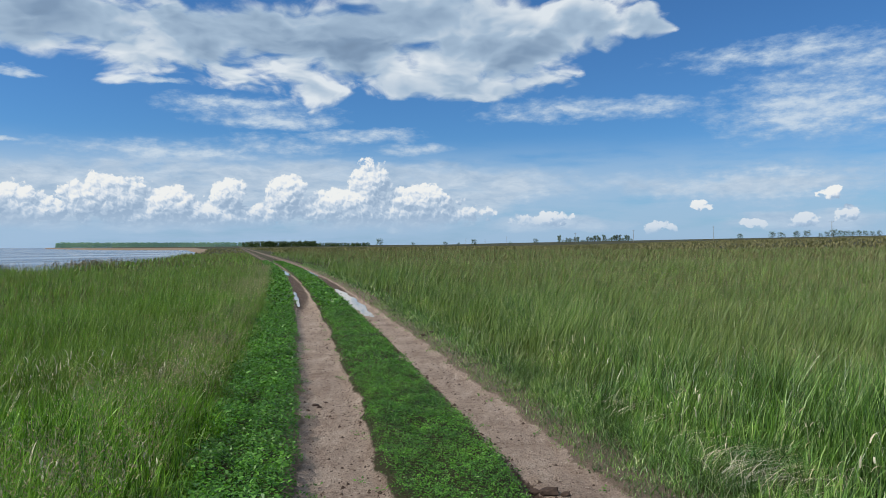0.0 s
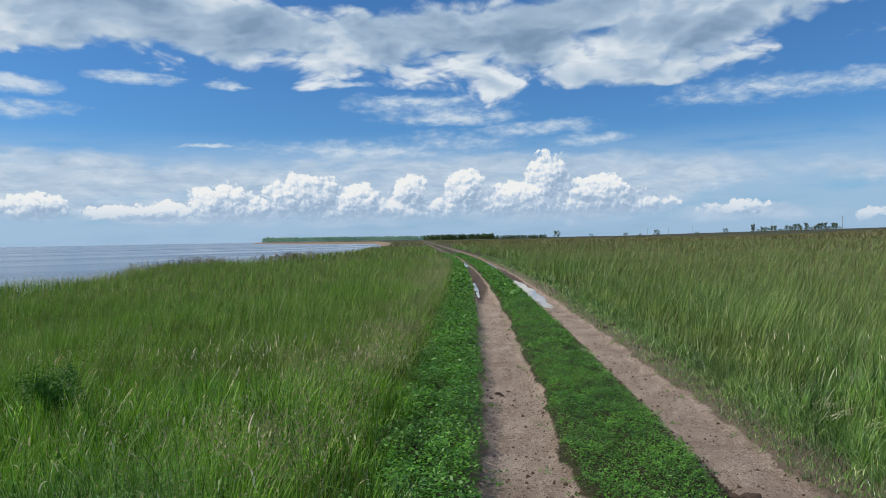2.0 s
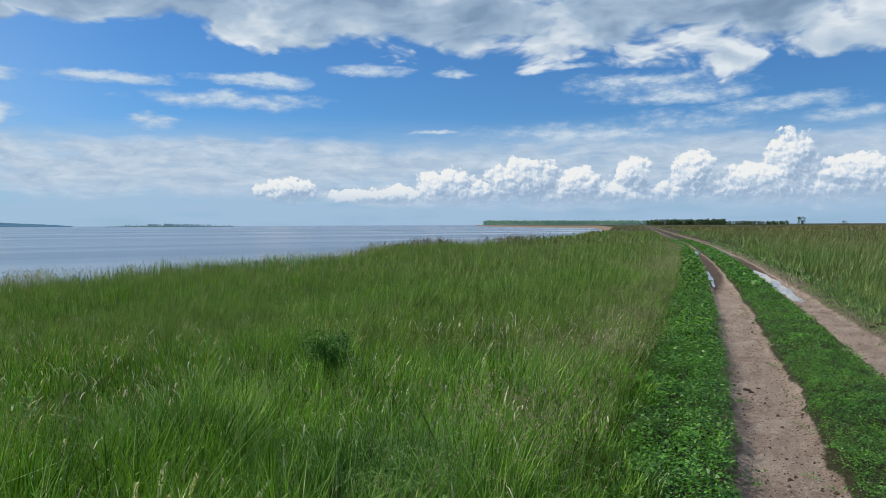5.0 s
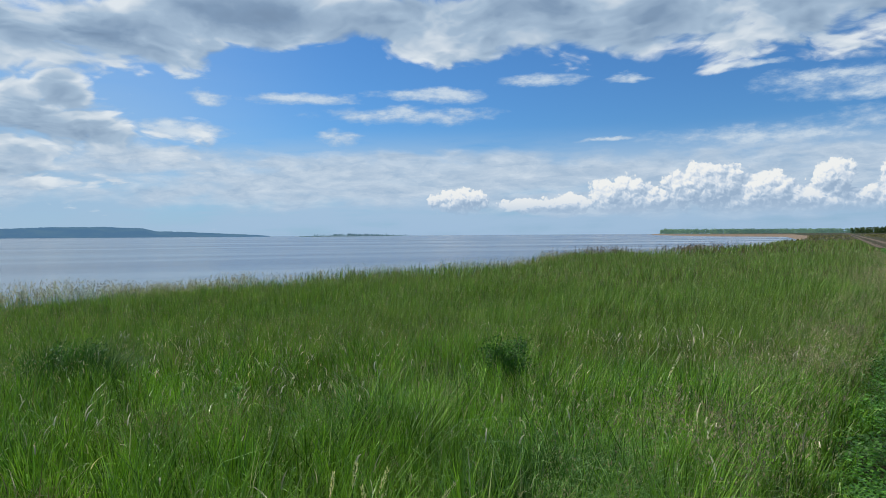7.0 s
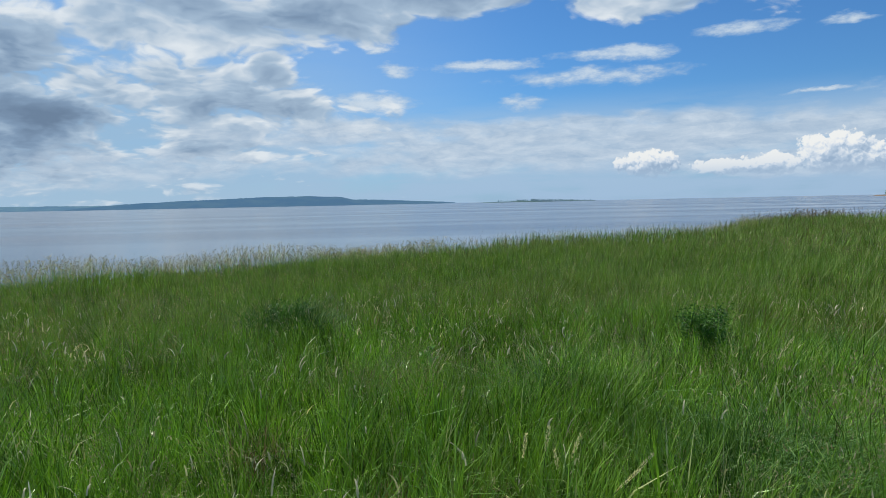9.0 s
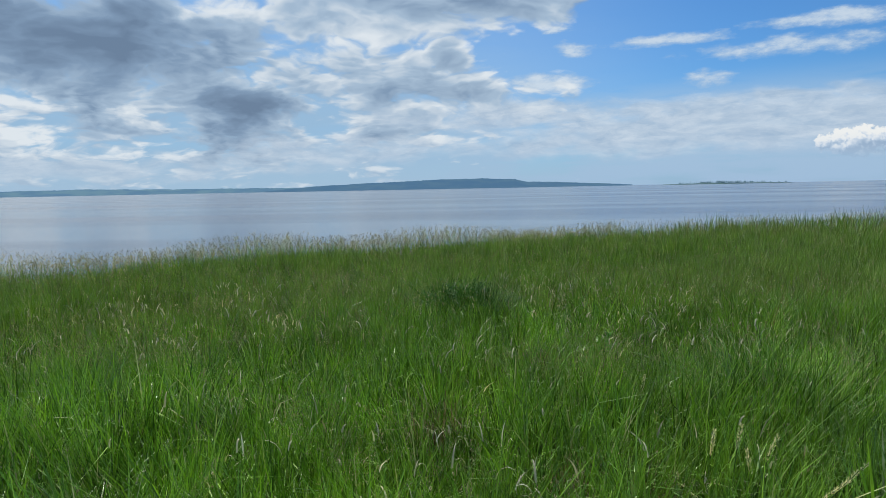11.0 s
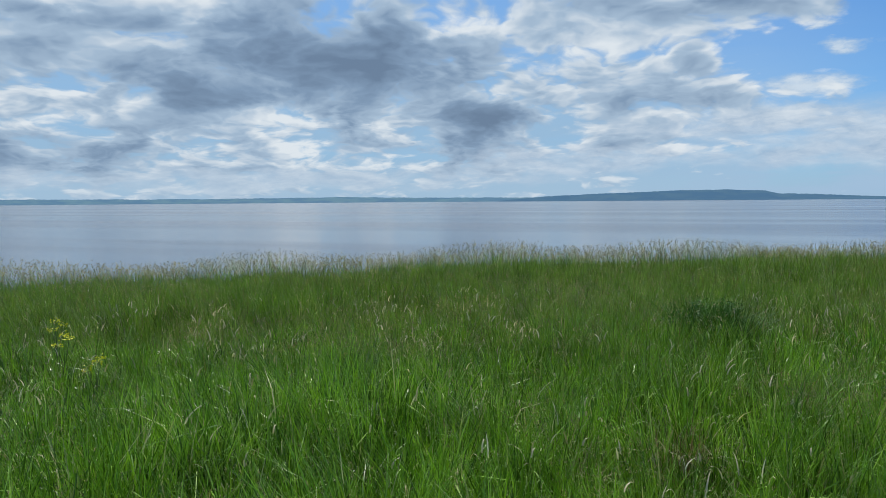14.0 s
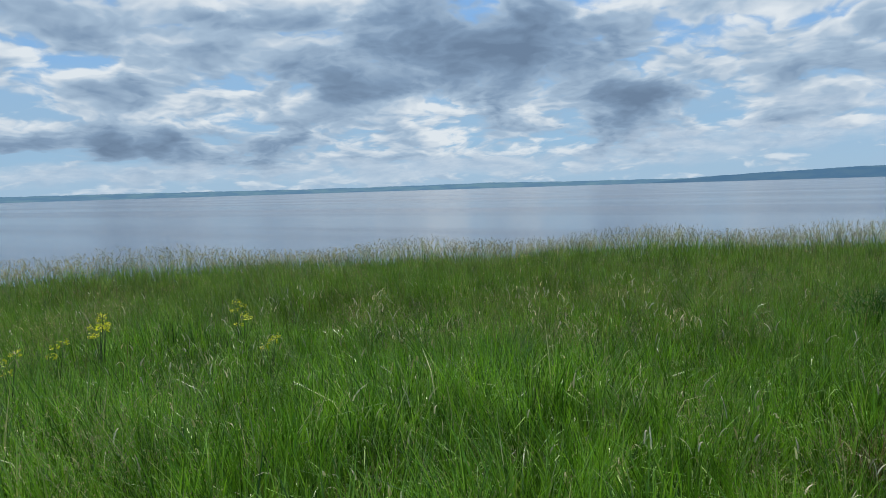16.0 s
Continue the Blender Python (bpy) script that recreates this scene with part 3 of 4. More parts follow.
def blade_set(x, y, z, h, w, turn, lean, droop, segs=3, face=None):
    """Curved tapering blades: verts and triangles."""
    n = len(x)
    ca, sa = np.cos(turn), np.sin(turn)
    face = turn + math.pi / 2 + RNG.normal(0, 0.7, n) if face is None else face
    wx, wy = np.cos(face) * w / 2, np.sin(face) * w / 2
    V = np.zeros((n, 2 * segs + 1, 3), np.float32)
    for k in range(segs + 1):
        s = k / segs
        out = lean * h * (0.35 * s + 0.65 * s ** 2.2)
        px, py = x + ca * out, y + sa * out
        pz = z + h * (s - droop * s ** 3)
        if k == segs:
            V[:, 2 * k] = np.stack([px, py, pz], -1)
        else:
            t = (1 - 0.25 * s - 0.55 * s * s) * (0.7 if k == 0 else 1.0)
            V[:, 2 * k] = np.stack([px - wx * t, py - wy * t, pz], -1)
            V[:, 2 * k + 1] = np.stack([px + wx * t, py + wy * t, pz], -1)
    tri = []
    for k in range(segs - 1):
        tri += [(2 * k, 2 * k + 1, 2 * k + 3), (2 * k, 2 * k + 3, 2 * k + 2)]
    k = segs - 1
    tri.append((2 * k, 2 * k + 1, 2 * k + 2))
    F = (np.arange(n)[:, None, None] * (2 * segs + 1) + np.array(tri)[None]).reshape(-1, 3)
    return V.reshape(-1, 3), F


def sector(r0, r1, a0, a1, per_m2):
    """Random places in a ring sector round the standing point; azimuths in degrees."""
    area = math.radians(a1 - a0) * (r1 * r1 - r0 * r0) / 2
    n = int(area * per_m2)
    r = np.sqrt(RNG.uniform(r0 * r0, r1 * r1, n))
    a = np.radians(RNG.uniform(a0, a1, n))
    return -0.25 - np.sin(a) * r, -0.15 + np.cos(a) * r


def clump(x, y, scale, seed):
    """A smooth field from 0 to 1 for patches."""
    k = np.random.default_rng(seed)
    v = 0
    for i in range(5):
        fx, fy, ph = k.normal(0, 1 / scale, 2).tolist() + [k.uniform(0, 6.28)]
        v = v + np.sin(fx * x * (1 + 0.35 * i) + fy * y * (1 + 0.35 * i) + ph)
    return np.clip(0.5 + v / 5.0, 0, 1)


def join(sets):
    vs, fs, at = [], [], 0
    for v, f in sets:
        vs.append(v), fs.append(f + at)
        at += len(v)
    return np.concatenate(vs), np.concatenate(fs)


def stuff(name, sets, mat, label, category):
    v, f = join(sets)
    me = mesh_of(name, v, f)
    me.materials.append(mat)
    return tagged(new(name, me), label, category, kind="stuff")


U_LEFT, U_RIGHT = -1.8, 1.88


def meadow_height(x, y, u):
    """How tall the sward stands."""
    h = 0.40 + 0.26 * clump(x, y, 1.1, 4) + 0.20 * (clump(x, y, 0.35, 9) - 0.5)
    h = h + 0.18 * (u > 0)
    side = np.where(u < 0, U_LEFT - u, u - U_RIGHT)
    lodged = np.exp(-((u - 2.1) / 0.34) ** 2 - ((y - 4.75) / 0.55) ** 2)
    bank = 1 - 0.36 * (1 - hump(x - edge(y), 0.5, 7.5)) * (1 - 0.9 * hump(y, 2, 11))
    return h * bank * (0.45 + 0.55 * hump(side, -0.1, 0.7)) * (1 - 0.6 * lodged)


def meadow_keep(x, y, margin=0.0):
    u = x - centre(y)
    wob = 0.12 * np.sin(2.1 * y) + 0.08 * np.sin(5.3 * y + 1)
    return ((u < U_LEFT + wob + 0.06 - margin) | (u > U_RIGHT + 0.5 * wob - 0.1 + margin)) & (x > edge(y) - 0.25)


def scatter(i, j, k):
    """A steady random number from 0 to 1 for a cell of the meadow."""
    v = np.sin(i * 127.1 + j * 311.7 + k * 74.7) * 43758.5453
    return v - np.floor(v)


def tufts(x, y, size):
    """The tuft that a blade belongs to: the way out from its heart, in tuft sizes, and two random numbers of its own."""
    i, j = np.floor(x / size), np.floor(y / size)
    cx, cy = (i + 0.2 + 0.6 * scatter(i, j, 1)) * size, (j + 0.2 + 0.6 * scatter(i, j, 2)) * size
    return (x - cx) / size, (y - cy) / size, scatter(i, j, 3), scatter(i, j, 4)


def sway(x, y, u, n):
    """Lean and its direction: blades fan out from the heart of their tuft, and bow a little before the wind."""
    ox, oy, p, q = tufts(x, y, 0.17)
    wind = np.where(u > 0, 0.20, 0.10) + 0.22 * clump(x, y, 0.3, 23)
    vx = 1.1 * ox + 0.22 * np.cos(6.28 * p) + wind + RNG.normal(0, 0.24, n)
    vy = 1.1 * oy + 0.22 * np.sin(6.28 * p) - 0.25 * wind + RNG.normal(0, 0.24, n)
    return np.arctan2(vy, vx), 0.04 + 0.44 * np.hypot(vx, vy)


def meadow(r0, r1, a0, a1, per_m2, width, segs, tall=1.0, level=0.7, brown=False, side=0):
    """level: how evenly high the blades stand; side: 1 beyond the track, -1 on the lake's side, 0 both."""
    x, y = sector(r0, r1, a0, a1, per_m2)
    ox, oy, p, q = tufts(x, y, 0.17)
    keep = meadow_keep(x, y) & (RNG.uniform(0, 1, len(x)) < 0.20 + 0.95 * np.exp(-5.0 * (ox * ox + oy * oy)))
    if side:
        keep &= (x - centre(y)) * side > 0
    if brown:
        keep &= RNG.uniform(0, 1, len(x)) < np.where(x > centre(y), hump(x - centre(y), 2.0, 8.0), 0.16 + 0.5 * hump(clump(x, y, 0.9, 31), 0.5, 0.7))
    x, y, q = x[keep], y[keep], q[keep]
    u = x - centre(y)
    n = len(x)
    _, _, wide, _ = tufts(x + 0.1 * np.sin(5 * y), y + 0.1 * np.sin(4 * x), 0.42)
    relief = 1.5 - 1.1 * level
    h = meadow_height(x, y, u) * (1.0 + relief * (0.30 * (q - 0.55) + 0.26 * (wide - 0.55))) * (level + (1.12 - level) * RNG.beta(2.2, 1.6, n)) * tall
    turn, lean = sway(x, y, u, n)
    bent = RNG.uniform(0, 1, n) < 0.24
    lean = np.where(bent, lean * 1.5 + 0.10, lean)
    droop = np.where(bent, RNG.uniform(0.30, 0.70, n), RNG.uniform(0.0, 0.14, n))
    return blade_set(x, y, height(x, y) - 0.02, h * np.where(bent, 1.15, 1.0), width * RNG.uniform(0.5, 1.4, n), turn, lean, droop, segs)


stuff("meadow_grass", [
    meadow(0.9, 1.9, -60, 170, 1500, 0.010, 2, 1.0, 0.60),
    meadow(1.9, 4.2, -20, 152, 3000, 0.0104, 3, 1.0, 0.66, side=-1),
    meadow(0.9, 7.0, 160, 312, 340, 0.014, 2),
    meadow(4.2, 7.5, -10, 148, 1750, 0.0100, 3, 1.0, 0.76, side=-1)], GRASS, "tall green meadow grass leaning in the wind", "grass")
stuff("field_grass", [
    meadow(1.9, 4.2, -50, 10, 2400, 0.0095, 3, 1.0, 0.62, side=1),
    meadow(4.2, 7.5, -45, 20, 1750, 0.0098, 3, 1.0, 0.72, side=1)], EAST_GRASS, "tall field grass bent by the wind, greyed by sky sheen put into its colour", "grass")
stuff("meadow_sward", [
    meadow(7.5, 11.0, -10, 146, 1050, 0.0095, 2, 1.0, 0.84, side=-1),
    meadow(11.0, 20.0, -10, 146, 560, 0.0120, 2, 1.0, 0.88, side=-1),
    meadow(20.0, 45.0, 0, 70, 120, 0.022, 2, 1.0, 0.92, side=-1),
    meadow(45.0, 130.0, 5, 45, 7.0, 0.06, 2, 1.05, 0.92, side=-1)], SWARD, "even green meadow grass stretching away to the bank", "grass")
stuff("field_sward", [
    meadow(7.5, 11.0, -42, 25, 1050, 0.0095, 2, 1.0, 0.82, side=1),
    meadow(11.0, 20.0, -40, 25, 560, 0.0120, 2, 1.0, 0.86, side=1),
    meadow(20.0, 45.0, -39, 25, 120, 0.022, 2, 1.0, 0.92, side=1),
    meadow(45.0, 130.0, -38, 25, 7.0, 0.06, 2, 1.05, 0.92, side=1)], EAST_SWARD, "even olive-green field grass stretching to the horizon", "grass")
stuff("far_meadow_grass", [
    meadow(6.0, 20.0, -40, 146, 120, 0.010, 2, 1.06, 0.8, True),
    meadow(18.0, 45.0, -39, 70, 70, 0.022, 2, 1.07, 0.85, True),
    meadow(45.0, 130.0, -38, 45, 9, 0.07, 2, 1.10, 0.85, True),
    meadow(130.0, 420.0, -37, 32, 0.45, 0.5, 2, 1.0, 0.85, True)], FIELD, "brownish flowering meadow grass reaching to the horizon", "grass")


def diamonds(px, py, pz, length, width, dx, dy, dz, level=0.0):
    """Small pointed scales or leaves from a point along a direction; level: how much they lie flat. Verts and triangles."""
    n = len(px)
    d = np.stack([dx, dy, dz], -1)
    d = d / np.linalg.norm(d, axis=1)[:, None]
    r = RNG.normal(0, 1, (n, 3)) + np.array([0.0, 0.0, level])
    s = np.cross(d, r)
    s = s / np.linalg.norm(s, axis=1)[:, None]
    p = np.stack([px, py, pz], -1)
    mid = p + d * (np.asarray(length) * 0.45)[:, None]
    hw = (np.asarray(width) * 0.5)[:, None]
    V = np.stack([p, mid - s * hw, p + d * np.asarray(length)[:, None], mid + s * hw], 1)
    F = (np.arange(n)[:, None, None] * 4 + np.array([(0, 1, 2), (0, 2, 3)])[None]).reshape(-1, 3)
    return V.reshape(-1, 3).astype(np.float32), F


def stalks(x, y, h, stem, scales, head, size):
    """Flowering stems with loose heads of scales. head: its share of the height."""
    n = len(x)
    z = height(x, y) - 0.02
    u = x - centre(y)
    turn, lean = sway(x, y, u, n)
    lean = 0.10 + 0.6 * lean
    out = [blade_set(x, y, z, h, stem * RNG.uniform(0.8, 1.2, n), turn, lean, np.full(n, 0.06), 2)]
    i = np.repeat(np.arange(n), scales)
    m = len(i)
    s = 1 - head[i] * RNG.uniform(0, 1, m)
    o = lean[i] * h[i] * (0.35 * s + 0.65 * s ** 2.2)
    spread = 0.15 * head[i] * h[i] * (1.05 - s) / head[i] * RNG.uniform(0.2, 1, m)
    a = RNG.uniform(0, 6.28, m)
    px = x[i] + np.cos(turn[i]) * o + np.cos(a) * spread
    py = y[i] + np.sin(turn[i]) * o + np.sin(a) * spread
    pz = z[i] + h[i] * (s - 0.06 * s ** 3)
    out.append(diamonds(px, py, pz, size * RNG.uniform(0.6, 1.3, m), size * 0.30 * RNG.uniform(0.7, 1.3, m),
                        np.cos(a) * 0.6 + np.cos(turn[i]) * 0.4, np.sin(a) * 0.6 + np.sin(turn[i]) * 0.4, np.full(m, 0.8)))
    return out


def seed_field(r0, r1, a0, a1, per_m2, stem, scales, size):
    x, y = sector(r0, r1, a0, a1, per_m2)
    u = x - centre(y)
    chance = 0.10 + 0.80 * hump(clump(x, y, 0.9, 31), 0.50, 0.70)
    chance = np.where((u < U_LEFT) & (u > U_LEFT - 1.0), 0.95, chance)
    chance = np.where(u > 0, chance * 0.35 + 0.65 * hump(u, 4.5, 10.0), chance)
    chance = np.where(x < edge(y) + 6, np.maximum(chance, 0.45), chance)
    keep = meadow_keep(x, y, 0.1) & (RNG.uniform(0, 1, len(x)) < chance)
    x, y, u = x[keep], y[keep], u[keep]
    h = meadow_height(x, y, u) * RNG.uniform(1.0, 1.35, len(x))
    return stalks(x, y, h, stem, scales, np.full(len(x), 0.30), size)


def stems_and_heads(name, sets, label, mat=None):
    """The green stems and the tan heads, each in bulk."""
    stuff(name + "_stems", [s[0] for s in sets], GRASS, "thin green flowering stems", "grass")
    stuff(name, [s[1] for s in sets], mat or SEED, label, "grass")


stems_and_heads("seed_head_grass", [
    seed_field(1.7, 6.0, -46, 152, 90, 0.0024, 26, 0.0100),
    seed_field(6.0, 18.0, -42, 148, 66, 0.0038, 6, 0.020),
    seed_field(2.0, 9.0, 84, 150, 120, 0.0028, 14, 0.0115),
    seed_field(18.0, 45.0, -39, 75, 26, 0.007, 3, 0.030)], "tan feathery flowering grass heads above the sward")


def strip():
    """The dense flowering belt along the left verge."""
    y = np.concatenate([RNG.uniform(2.5, 10, 620), RNG.uniform(10, 40, 1500)])
    u = U_LEFT - 0.15 - np.abs(RNG.normal(0, 0.55, len(y)))
    x = centre(y) + u
    h = meadow_height(x, y, u - 0.5) * RNG.uniform(1.05, 1.45, len(y))
    return stalks(x, y, h, 0.0035, 16, np.full(len(y), 0.34), 0.020)


stems_and_heads("verge_flowering_grass", [strip()], "pale tan flowering grass heads in a belt beside the track")


def fringe():
    """Tall flowering stems along the top of the bank."""
    y = RNG.uniform(-20, 60, 24000)
    y = y[RNG.uniform(0, 1, len(y)) < np.where(y < 9, 0.9, 0.22)]
    x = edge(y) + np.abs(RNG.normal(0, 0.9, len(y))) - 0.4
    h = RNG.uniform(0.42, 0.84, len(y)) * (0.80 + 0.30 * clump(x, y, 1.5, 41))
    return stalks(x, y, h * 0.87, 0.0062, 8, np.full(len(y), 0.38), 0.036)


stems_and_heads("bank_edge_reeds", [fringe()], "pale flowering heads of tall grass along the edge of the bank", REED)


def bank_weeds():
    """Brown withered weed stalks on the bank where it juts out."""
    y = np.concatenate([RNG.normal(37, 2.5, 230), RNG.normal(50, 3.0, 170), RNG.normal(58, 5, 100)])
    x = edge(y) + np.abs(RNG.normal(0, 0.8, len(y)))
    h = RNG.uniform(0.5, 0.98, len(y))
    return stalks(x, y, h, 0.022, 7, np.full(len(y), 0.55), 0.09)


DOCK = leafy("withered_weeds", [(0.0, (0.11, 0.085, 0.05)), (1.0, (0.22, 0.17, 0.11))], (0.14, 0.11, 0.07), 0.5, 0.1, 0.9)
stuff("bank_weeds", bank_weeds(), DOCK, "brown withered weed stalks on the edge of the bank", "weeds")


# ---- low herbs of the track ----
def herbs(u0, u1, y0, y1, per_m2, size, tall, ragged=0.06):
    n = int((u1 - u0) * (y1 - y0) * per_m2)
    y = RNG.uniform(y0, y1, n)
    u = RNG.uniform(u0 - 0.1, u1 + 0.1, n)
    x = centre(y) + u
    m = rut_mask(u, y) + ragged * 6 * (clump(x, y, 0.05, 51) - 0.5) + RNG.normal(0, 0.13, n)
    inside = hump(u, u0 - 0.1, u0 + 0.08) * (1 - hump(u, u1 - 0.08, u1 + 0.1))
    keep = (m < 0.28) & (RNG.uniform(0, 1, n) < inside * (0.6 + 0.4 * clump(x, y, 0.15, 52)))
    x, y, u = x[keep], y[keep], u[keep]
    n = len(x)
    top = tall * (0.15 + 0.75 * clump(x, y, 0.16, 53) + 0.75 * clump(x, y, 0.045, 54)) * (1 - 0.6 * np.clip(rut_mask(u, y) / 0.28, 0, 1))
    z = height(x, y) + top * RNG.uniform(0.05, 1.0, n) ** 0.6
    a = RNG.uniform(0, 6.28, n)
    s = size * RNG.uniform(0.55, 1.35, n)
    return diamonds(x, y, z, s, s * 0.50, np.cos(a), np.sin(a), RNG.normal(0.15, 0.35, n), 2.2)


stuff("track_middle_herbs", [herbs(-0.42, 0.46, 3.6, 9, 16000, 0.018, 0.095), herbs(-0.42, 0.46, 9, 18, 5200, 0.028, 0.095),
                             herbs(-0.42, 0.46, 18, 70, 520, 0.10, 0.085), herbs(-0.42, 0.46, -6, 3.6, 1500, 0.04, 0.085)],
      HERB, "low dense green herbs between the wheel ruts", "herbs")
def seedlings():
    """Small leafy sprouts along the crumbling sides of the ruts."""
    y = 3.4 + 14 * RNG.uniform(0, 1, 170) ** 1.4
    u = RNG.choice([-1.03, -0.46, 0.52, 1.10], len(y)) + RNG.normal(0, 0.06, len(y))
    i = np.repeat(np.arange(len(y)), 16)
    a, r = RNG.uniform(0, 6.28, len(i)), np.abs(RNG.normal(0, 0.028, len(i)))
    x, yy = centre(y[i]) + u[i] + np.cos(a) * r, y[i] + np.sin(a) * r
    s = RNG.uniform(0.012, 0.030, len(i))
    return diamonds(x, yy, height(x, yy) + RNG.uniform(0.004, 0.035, len(i)), s, s * 0.5, np.cos(a), np.sin(a), RNG.normal(0.3, 0.3, len(i)), 1.5)


stuff("rut_seedlings", [seedlings()], HERB, "small green sprouts along the crumbling edges of the ruts", "herbs")
stuff("verge_herbs", [herbs(-1.85, -1.05, -6, 1.5, 1500, 0.045, 0.16), herbs(-1.85, -1.05, 1.5, 9, 10500, 0.026, 0.16), herbs(-1.80, -1.15, 1.5, 11, 1500, 0.042, 0.21), herbs(-1.85, -1.05, 9, 18, 3200, 0.045, 0.17),
                      herbs(-1.85, -1.05, 18, 70, 420, 0.11, 0.16)],
      HERB, "leafy dark green weeds beside the track", "herbs")


def short_grass():
    """The trodden grass between the right rut and the tall sward."""
    out = []
    for y0, y1, k, w in ((-6, 3.2, 500, 0.009), (3.2, 9, 3600, 0.006), (9, 20, 1300, 0.010), (20, 60, 150, 0.03)):
        n = int(0.85 * (y1 - y0) * k)
        y = RNG.uniform(y0, y1, n)
        u = RNG.uniform(1.05, 2.05, n)
        x = centre(y) + u
        keep = (rut_mask(u, y) + 0.7 * (clump(x, y, 0.09, 61) - 0.5) < 0.45) & (RNG.uniform(0, 1, n) < 0.75 + 0.25 * hump(u, 1.1, 1.5))
        x, y, u = x[keep], y[keep], u[keep]
        n = len(x)
        h = (0.05 + 0.15 * hump(u, 1.25, 1.9)) * RNG.uniform(0.5, 1.3, n)
        out.append(blade_set(x, y, height(x, y) - 0.01, h, w * RNG.uniform(0.6, 1.3, n), RNG.uniform(0, 6.28, n), np.abs(RNG.normal(0.7, 0.4, n)), np.full(n, 0.15), 2))
    return join(out)


stuff("verge_grass", [short_grass()], EAST_GRASS, "short trodden green grass along the rut", "grass")


def dead_blades():
    """Bleached, bent last-year blades in the sward, and a lodged mat beside the track."""
    x, y = sector(1.8, 9, -45, 150, 66)
    k = meadow_keep(x, y, 0.2) & (RNG.uniform(0, 1, len(x)) < 0.2 + 0.8 * hump(clump(x, y, 0.4, 71), 0.5, 0.7))
    x, y = x[k], y[k]
    n = len(x)
    a = blade_set(x, y, height(x, y) + RNG.uniform(0.24, 0.50, n), RNG.uniform(0.04, 0.13, n), RNG.uniform(0.005, 0.014, n), RNG.uniform(0, 6.28, n),
                  RNG.uniform(0.3, 1.1, n), RNG.uniform(0.1, 0.8, n), 4)
    y = np.concatenate([RNG.normal(4.65, 0.22, 190), RNG.normal(6.6, 0.30, 110), RNG.uniform(3.8, 16, 300)])
    n = len(y)
    u = np.abs(RNG.normal(0, 0.30, n)) + 1.76
    x = centre(y) + u
    b = blade_set(x, y, height(x, y) + RNG.uniform(0.02, 0.15, n), RNG.uniform(0.05, 0.16, n), RNG.uniform(0.004, 0.008, n),
                  RNG.normal(0.1, 0.6, n), RNG.uniform(2.0, 5.0, n), RNG.uniform(0.3, 0.9, n), 4)
    return join([a, b])


def lodged():
    """Long blades pressed down over the edge of the track."""
    y = RNG.normal(4.85, 0.24, 340)
    n = len(y)
    u = RNG.uniform(2.15, 2.85, n)
    x = centre(y) + u
    return blade_set(x, y, height(x, y) + 0.05, RNG.uniform(0.22, 0.42, n), RNG.uniform(0.005, 0.009, n), math.pi + 0.55 + RNG.normal(0, 0.35, n),
                     RNG.uniform(0.6, 1.25, n), RNG.uniform(0.40, 0.90, n), 5)


stuff("dead_grass_blades", [dead_blades()], STRAW, "bleached straw-coloured bent dead grass blades", "grass")


# ---- small builders ----
def part(name, mesh, mat, parent, label=""):
    mesh.materials.append(mat)
    ob = new(name, mesh)
    ob.parent = parent
    return tagged(ob, label)


def thing(name, at, label, category, group=""):
    ob = new(name)
    ob.location = at
    ob.empty_display_size = 0.1
    return tagged(ob, label, category, group)


def tube(points, radii, sides=6):
    """A tapering round rod through points, closed at its ends."""
    V, F = [], []
    pts = [Vector(p) for p in points]
    for k, (p, r) in enumerate(zip(pts, radii)):
        d = (pts[min(k + 1, len(pts) - 1)] - pts[max(k - 1, 0)]).normalized()
        a = d.orthogonal().normalized()
        c = d.cross(a)
        for s in range(sides):
            t = 2 * math.pi * s / sides
            V.append(p + a * (r * math.cos(t)) + c * (r * math.sin(t)))
    for k in range(len(pts) - 1):
        for s in range(sides):
            i, j = k * sides + s, k * sides + (s + 1) % sides
            F += [(i, j, j + sides), (i, j + sides, i + sides)]
    for base in (0, (len(pts) - 1) * sides):
        F += [(base, base + s, base + s + 1) for s in range(1, sides - 1)]
    return np.array([tuple(v) for v in V], np.float32), np.array(F)


def plain(name, colour, rough=0.8, scale=8.0):
    m, g = material(name)
    n = g.noise(g.node("ShaderNodeTexCoord").outputs["Object"], scale, 5.0, 0.6)
    dark = tuple(0.6 * v for v in colour)
    finish(g, g.mix(g.smooth(n, 0.35, 0.65), dark, colour), rough, g.bump(n, 0.3, 0.01))
    return m


BARK = plain("bark", (0.11, 0.085, 0.065), 0.9)
STEM = plain("green_stem", (0.09, 0.15, 0.04), 0.7, 30.0)
SOIL = plain("dark_damp_soil", (0.085, 0.055, 0.040), 0.95, 25.0)
POLE = plain("weathered_concrete", (0.30, 0.29, 0.27), 0.9, 3.0)
STEEL = plain("dull_steel", (0.20, 0.20, 0.20), 0.5, 5.0)


